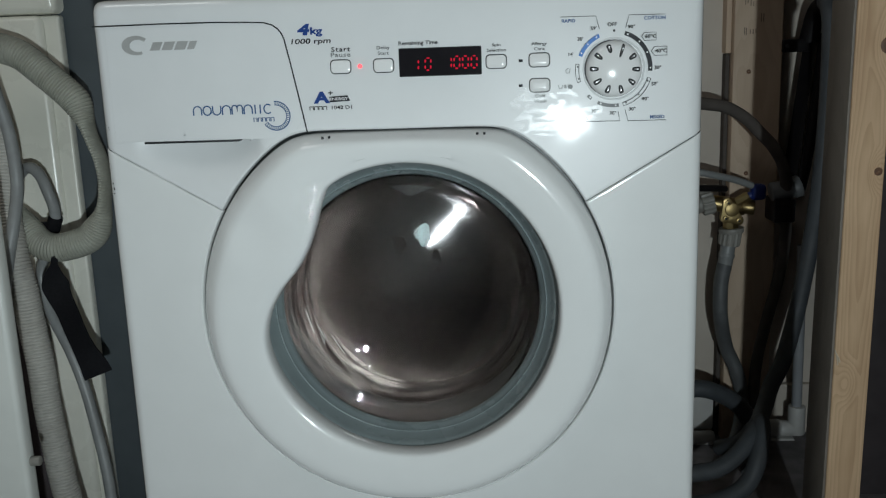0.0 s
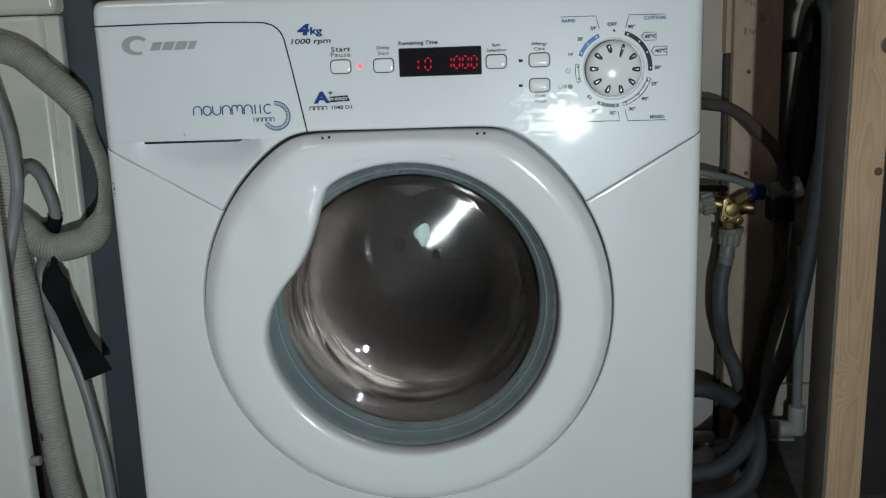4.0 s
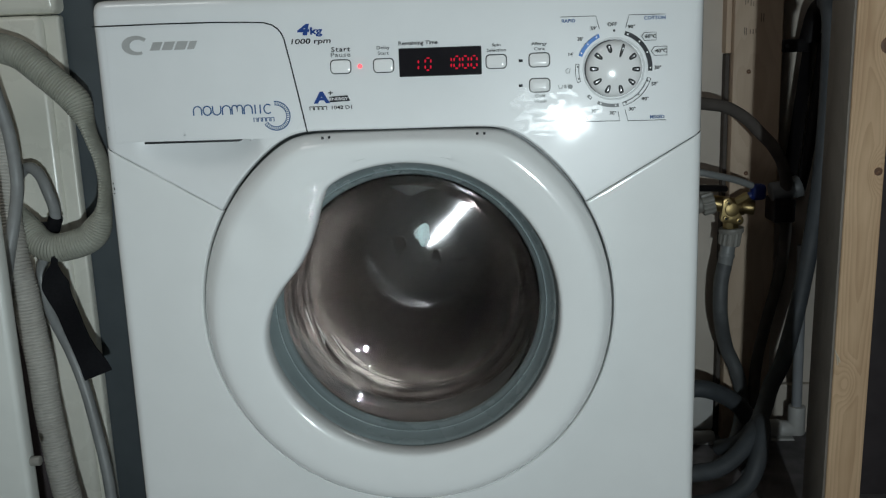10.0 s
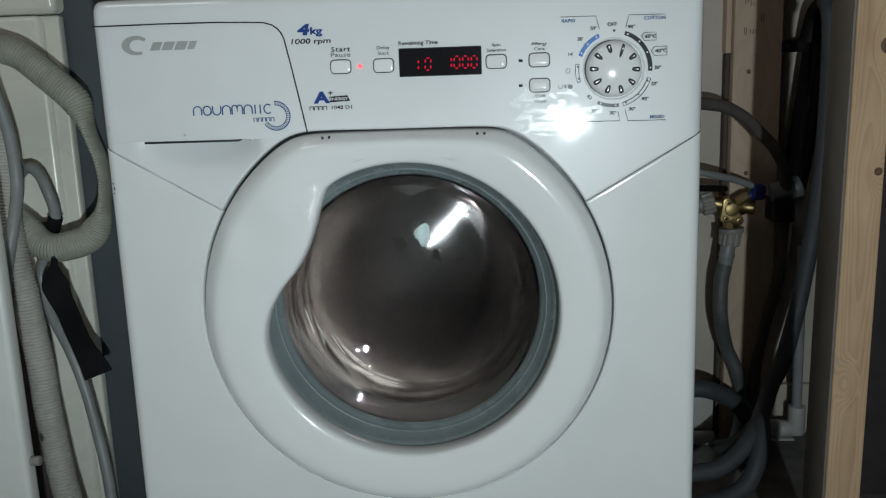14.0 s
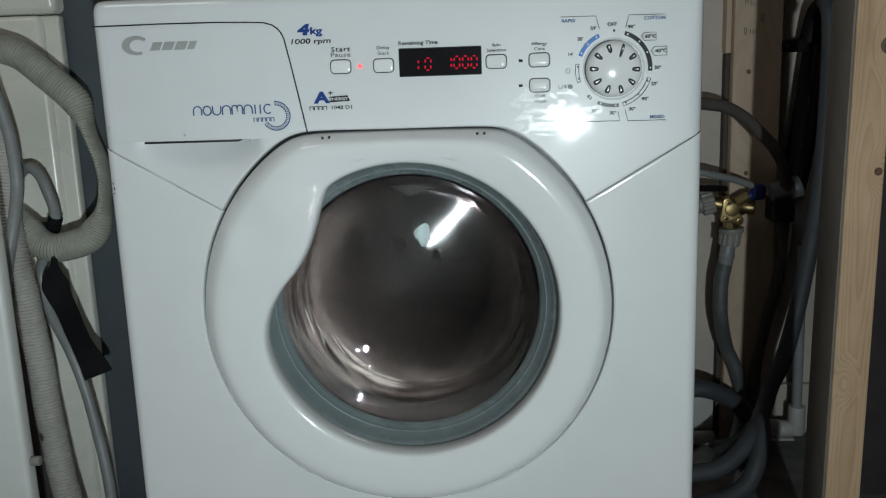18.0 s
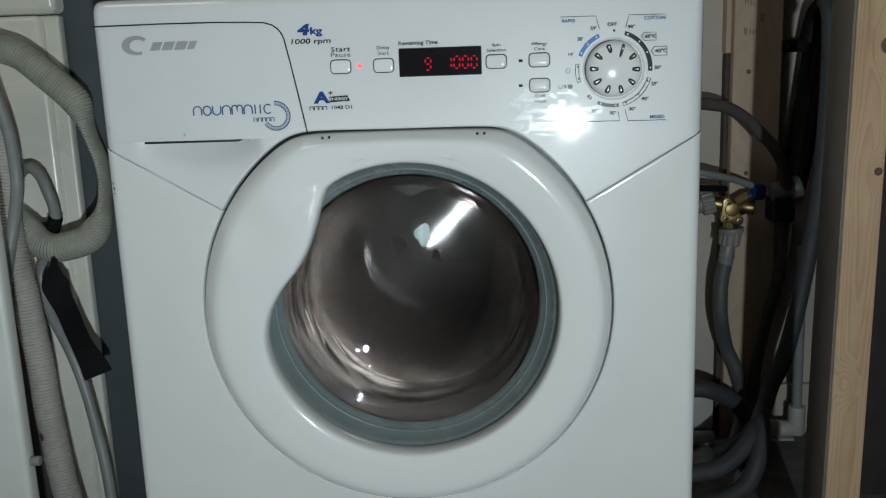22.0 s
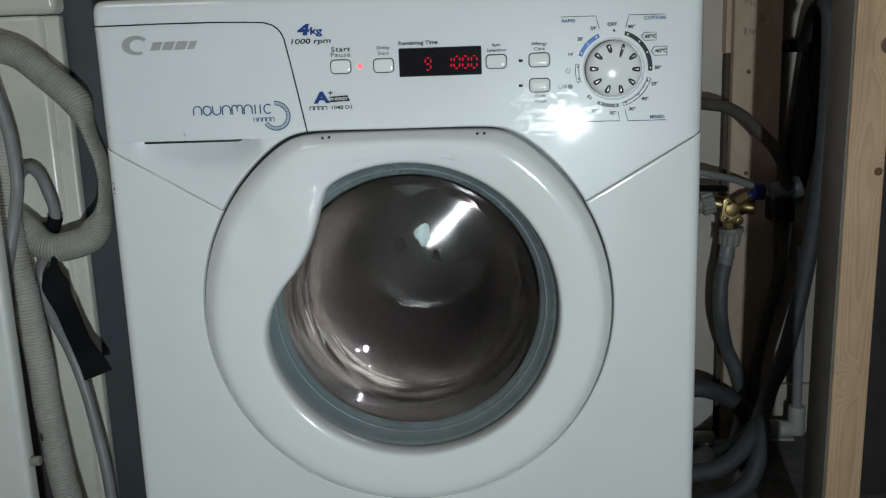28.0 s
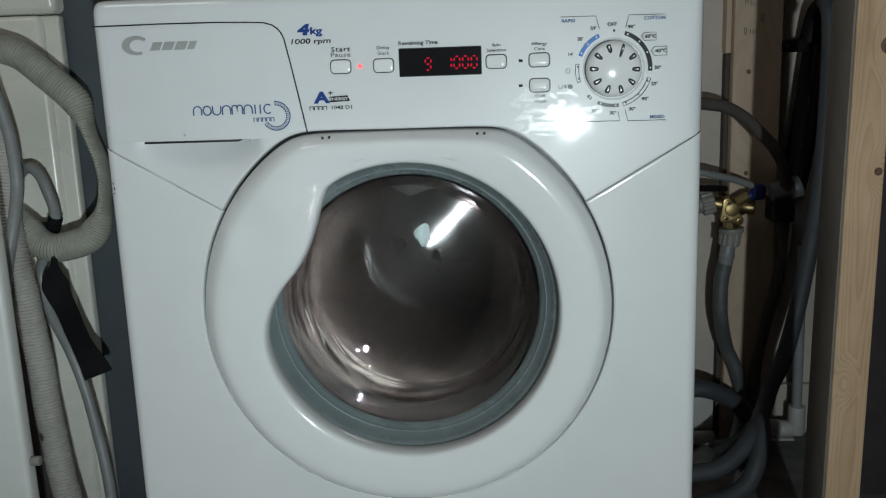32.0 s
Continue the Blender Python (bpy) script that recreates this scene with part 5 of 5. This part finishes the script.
def plumbing():
    # brass tap with two plastic nuts and a blue handle
    tap = tagged(empty("water_tap", (0.442, 0.6, 0.39)), "brass water tap with blue handle and grey plastic nuts", "tap")
    o = Vector((-0.442, -0.6, -0.39))
    flange = [(0.4317, 0.4066), (0.4291, 0.3833), (0.4486, 0.3793)]
    rim = []
    for k, (x, z) in enumerate(flange):
        for q in range(7):
            a = radians((75, 180, 300)[k] + 20 * q - 10)
            rim.append((x + 0.0075 * math.cos(a), z + 0.0075 * math.sin(a)))
    part("body", join(rod((0.412, 0.6, 0.4045), (0.462, 0.6, 0.396), 0.0125, 20, 0.002), rod((0.441, 0.6, 0.398), (0.442, 0.6, 0.360), 0.0122, 8, 0.001),
                      rod((0.438, 0.580, 0.396), (0.438, 0.64, 0.396), 0.0105, 20, 0.001)), M["brass"], tap, at=o)
    part("flange", plate(rim, 0.5825, 0.5905, 0.0012), M["brass"], tap, at=o)
    part("end_cap", rod((0.456, 0.597, 0.398), (0.4745, 0.593, 0.3965), 0.0112, 16, 0.002), M["brass"], tap, at=o)
    part("bonnet", rod((0.447, 0.597, 0.402), (0.466, 0.594, 0.414), 0.0088, 8, 0.001), M["brass"], tap, at=o)
    for x, z in flange:
        head = part("screw", rod((x, 0.5790, z), (x, 0.5830, z), 0.0040, 12, 0.0006), M["brass"], tap, at=o)
        part("socket", rod((x, 0.5786, z), (x, 0.5800, z), 0.0019, 6), M["gap"], head)
    part("handle", join(rod((0.462, 0.594, 0.412), (0.474, 0.592, 0.419), 0.0062, 12, 0.001), box(0.4670, 0.4890, 0.583, 0.603, 0.4085, 0.4325, 0.006, 3)), M["blue_tap"], tap, at=o)

    def ribbed(a, b, r, ribs):
        """A union nut with grip ribs along it."""
        a, b = Vector(a), Vector(b)
        t = (b - a).normalized()
        e1 = t.orthogonal().normalized()
        e2 = t.cross(e1)
        rows = []
        for f, s in ((0.0, 0.70), (0.0, 0.93), (0.08, 1.0), (0.92, 1.0), (1.0, 0.93), (1.0, 0.70)):
            row = []
            for k in range(ribs * 4):
                w = 2 * math.pi * k / (ribs * 4)
                q = r * s * (1.0 if k % 4 in (0, 1) or s < 0.95 else 0.90)
                row.append(a + (b - a) * f + (e1 * math.cos(w) + e2 * math.sin(w)) * q)
            rows.append(row)
        return sheet(rows, close_v=True)
    part("side_nut", join(ribbed((0.396, 0.6, 0.4030), (0.4135, 0.6, 0.4075), 0.0190, 14), rod((0.384, 0.6, 0.398), (0.398, 0.6, 0.4035), 0.0125, 16)), M["nut"], tap, at=o)
    part("lower_nut", join(ribbed((0.4425, 0.6, 0.3630), (0.4395, 0.6, 0.3385), 0.0165, 14), rod((0.4430, 0.6, 0.358), (0.4424, 0.6, 0.3655), 0.0186, 18, 0.001)), M["nut"], tap, at=o)
    part("hose_sleeve", join(rod((0.4390, 0.6, 0.340), (0.4345, 0.6, 0.308), 0.0112, 16, 0.001), rod((0.4372, 0.6, 0.326), (0.4362, 0.6, 0.319), 0.0120, 16, 0.001)), M["pipe_grey"], tap, at=o)

    def hose(name, pts, r, mat, label):
        return tagged(part(name, tube(pts, r), M[mat], smooth=60), label, "hose", "hoses behind the machine")
    hose("supply_hose", [(0.4345, 0.6, 0.310), (0.4295, 0.6, 0.277), (0.4305, 0.6, 0.226), (0.4466, 0.6248, 0.1677), (0.4639, 0.6248, 0.127), (0.4751, 0.6248, 0.0791), (0.462, 0.59, 0.040), (0.440, 0.56, 0.013)], 0.0112, "mid_hose", "grey rubber hose hanging from the tap")
    # the run below the socket is added to darken the strip beside the post
    hose("supply_hose", [(0.30, 0.55, 0.57), (0.360, 0.555, 0.560), (0.3874, 0.56, 0.5558), (0.4189, 0.56, 0.550), (0.4475, 0.56, 0.5329), (0.4683, 0.56, 0.512), (0.4893, 0.56, 0.4894), (0.508, 0.575, 0.462), (0.520, 0.595, 0.430), (0.5290, 0.615, 0.385), (0.5320, 0.625, 0.3432), (0.5275, 0.625, 0.2983), (0.5190, 0.625, 0.2529), (0.5090, 0.625, 0.2107), (0.4960, 0.625, 0.1414), (0.490, 0.62, 0.06)], 0.0088, "brown_hose", "dark hose arching from behind the machine")
    hose("supply_hose", [(0.30, 0.55, 0.468), (0.366, 0.55, 0.461), (0.391, 0.55, 0.456), (0.437, 0.57, 0.443), (0.470, 0.588, 0.430)], 0.0052, "pipe_grey", "thin grey hose running to the tap")
    hose("supply_hose", [(0.30, 0.56, 0.434), (0.397, 0.58, 0.430), (0.436, 0.60, 0.425)], 0.005, "black", "thin black hose behind the tap")
    hose("drain_hose", [(0.3202, 0.5605, 0.1061), (0.3725, 0.5605, 0.1203), (0.4019, 0.5605, 0.1203), (0.4401, 0.5714, 0.1007), (0.4706, 0.5878, 0.068), (0.4859, 0.6041, 0.0189), (0.4538, 0.4959, 0.016)], 0.0135, "dark_hose", "thick grey hose curving down to the floor")
    hose("drain_hose", [(0.28, 0.40, 0.050), (0.351, 0.40, 0.060), (0.381, 0.40, 0.066), (0.410, 0.41, 0.082), (0.438, 0.43, 0.106), (0.465, 0.48, 0.120), (0.489, 0.525, 0.140), (0.509, 0.540, 0.171), (0.528, 0.550, 0.238), (0.539, 0.550, 0.307), (0.548, 0.550, 0.375), (0.555, 0.550, 0.458), (0.558, 0.550, 0.538), (0.5585, 0.550, 0.617), (0.5580, 0.553, 0.660), (0.5585, 0.562, 0.680), (0.5605, 0.580, 0.691), (0.5640, 0.606, 0.689)], 0.0122, "dark_hose", "thick grey drain hose hung over a hook, looping down")
    hose("drain_hose", [(0.28, 0.38, 0.018), (0.335, 0.38, 0.022), (0.377, 0.38, 0.028), (0.417, 0.39, 0.045), (0.438, 0.405, 0.082), (0.450, 0.44, 0.115), (0.455, 0.49, 0.085), (0.448, 0.54, 0.040), (0.425, 0.58, 0.014)], 0.0125, "dark_hose", "thick grey drain hose looping near the floor")
    hose("black_hose", [(0.5800, 0.640, 0.650), (0.5790, 0.640, 0.600), (0.5735, 0.640, 0.538), (0.5680, 0.640, 0.490), (0.5610, 0.640, 0.440), (0.5560, 0.645, 0.405)], 0.0084, "black", "black hose running down beside the hook rail")
    # black hose hook screwed to the post
    hook = tagged(empty("hose_hook", (0.535, 0.6, 0.6)), "black plastic hose hook screwed to the post", "hook")
    o = Vector((-0.535, -0.6, -0.6))
    rail = [[(0.5530, 0.6370, 0.6690), (0.5600, 0.6410, 0.6690), (0.5690, 0.6450, 0.6685), (0.5780, 0.6560, 0.6660), (0.5780, 0.6720, 0.6660)],
            [(0.5515, 0.6370, 0.6500), (0.5590, 0.6410, 0.6500), (0.5675, 0.6450, 0.6500), (0.5775, 0.6560, 0.6500), (0.5775, 0.6720, 0.6500)],
            [(0.5330, 0.6370, 0.4820), (0.5400, 0.6410, 0.4820), (0.5500, 0.6450, 0.4815), (0.5620, 0.6560, 0.4800), (0.5620, 0.6720, 0.4800)],
            [(0.5265, 0.6370, 0.4300), (0.5345, 0.6410, 0.4300), (0.5440, 0.6450, 0.4300), (0.5560, 0.6560, 0.4300), (0.5560, 0.6720, 0.4300)]]
    part("rail", sheet([row + [(row[4][0], 0.6790, row[4][2]), (row[0][0] + 0.0180, 0.6790, row[0][2])] for row in rail], close_v=True), M["black"], hook, at=o)
    part("saddle", tube([(0.5590, 0.642, 0.640), (0.5610, 0.636, 0.660), (0.5630, 0.628, 0.678), (0.5640, 0.610, 0.688), (0.5625, 0.585, 0.692)], 0.0140), M["black"], hook, at=o)
    part("tab", box(0.5180, 0.5560, 0.6320, 0.6395, 0.6235, 0.6425, 0.002), M["black"], hook, at=o)
    part("screw", rod((0.5245, 0.6295, 0.633), (0.5245, 0.6325, 0.633), 0.0030, 12, 0.0006), M["chrome"], hook, at=o)
    part("socket", join(rod((0.5000, 0.605, 0.4165), (0.5350, 0.605, 0.4230), 0.0150, 20, 0.003), rod((0.5320, 0.605, 0.4230), (0.5440, 0.605, 0.4270), 0.0166, 20, 0.002)), M["mid_hose"], hook, at=o)
    part("clamp", box(0.503, 0.535, 0.590, 0.6395, 0.372, 0.408, 0.003), M["black"], hook, at=o)
    # white waste pipe with an elbow
    waste = tagged(empty("waste_pipe", (0.565, 0.62, 0)), "grey plastic waste pipe with a pale elbow at the floor", "pipe")
    o = Vector((-0.565, -0.62, 0))
    part("riser", rod((0.5605, 0.62, 0.065), (0.5575, 0.62, 0.33), 0.0078, 20), M["grey_pipe"], waste, at=o)
    part("elbow", join(rod((0.5612, 0.62, 0.020), (0.5610, 0.62, 0.0675), 0.0134, 24, 0.002), rod((0.530, 0.62, 0.029), (0.565, 0.62, 0.029), 0.0128, 24, 0.002)), M["pvc"], waste, at=o)
    part("branch", rod((0.5055, 0.62, 0.029), (0.536, 0.62, 0.029), 0.0142, 20, 0.002), M["pvc"], waste, at=o)
    part("foot", box(0.507, 0.556, 0.609, 0.631, 0.0115, 0.0152, 0.001), M["pvc"], waste, at=o)
    low = tagged(empty("wall_pipe", (0.41, 0.62, 0)), "white plastic pipe and box low on the wall", "pipe")
    o = Vector((-0.41, -0.62, 0))
    part("box", box(0.385, 0.434, 0.64, 0.6795, 0.020, 0.082, 0.003), M["pvc"], low, at=o)
    part("pipe", rod((0.30, 0.625, 0.012), (0.432, 0.625, 0.012), 0.0115, 18, 0.002), M["pvc"], low, at=o)
    tagged(part("baseboard", box(0.529, 1.299, 0.668, 0.6795, 0.0, 0.085, 0.002), M["wall"], smooth=0), "white painted baseboard, grubby", "structure", kind="structure")


room()
machine, drum, segs = washing_machine()
load = garments()
neighbour()
left_hoses()
timber()
plumbing()


# ---- what moves ----
def motions():
    # the drum and its load spin about the drum's axis
    drift = ((0, 75), (4, 70), (6, 60), (8, 55), (11, 52), (14, 85), (19, 145), (20, 143), (21, 122), (23, 105), (25, 100), (28, 75), (29.6, 50), (31, -60), (32, -90))
    turns = [(k / FPS, 250.0 / 3 * k - np.interp(k / FPS, [d[0] for d in drift], [d[1] for d in drift])) for k in range(int(32 * FPS) + 1)]
    for ob in [drum] + load:
        walk(ob, [(t, pose(CX, 0, CZ, 0, a, 0)) for t, a in turns])
    # the minutes change from ten to nine: strokes leave the window's glass and one turns to the middle bar
    for s in ("b", "c"):
        ob = segs["one"][s]
        x, y, z = ob.location
        walk(ob, [(0.0, pose(x, y, z)), (18.43, pose(x, y, z)), (18.47, pose(x, 0.004, z)), (32.0, pose(x, 0.004, z))])
    ob = segs["unit"]["e"]
    x, y, z = ob.location
    gx, _, gz = segs["unit"]["a"].location
    mid = pose(gx - 0.0002, y, gz - 0.0049, 0, 89.0, 0)
    walk(ob, [(0.0, pose(x, y, z)), (18.43, pose(x, y, z)), (18.47, mid), (32.0, mid)])


motions()
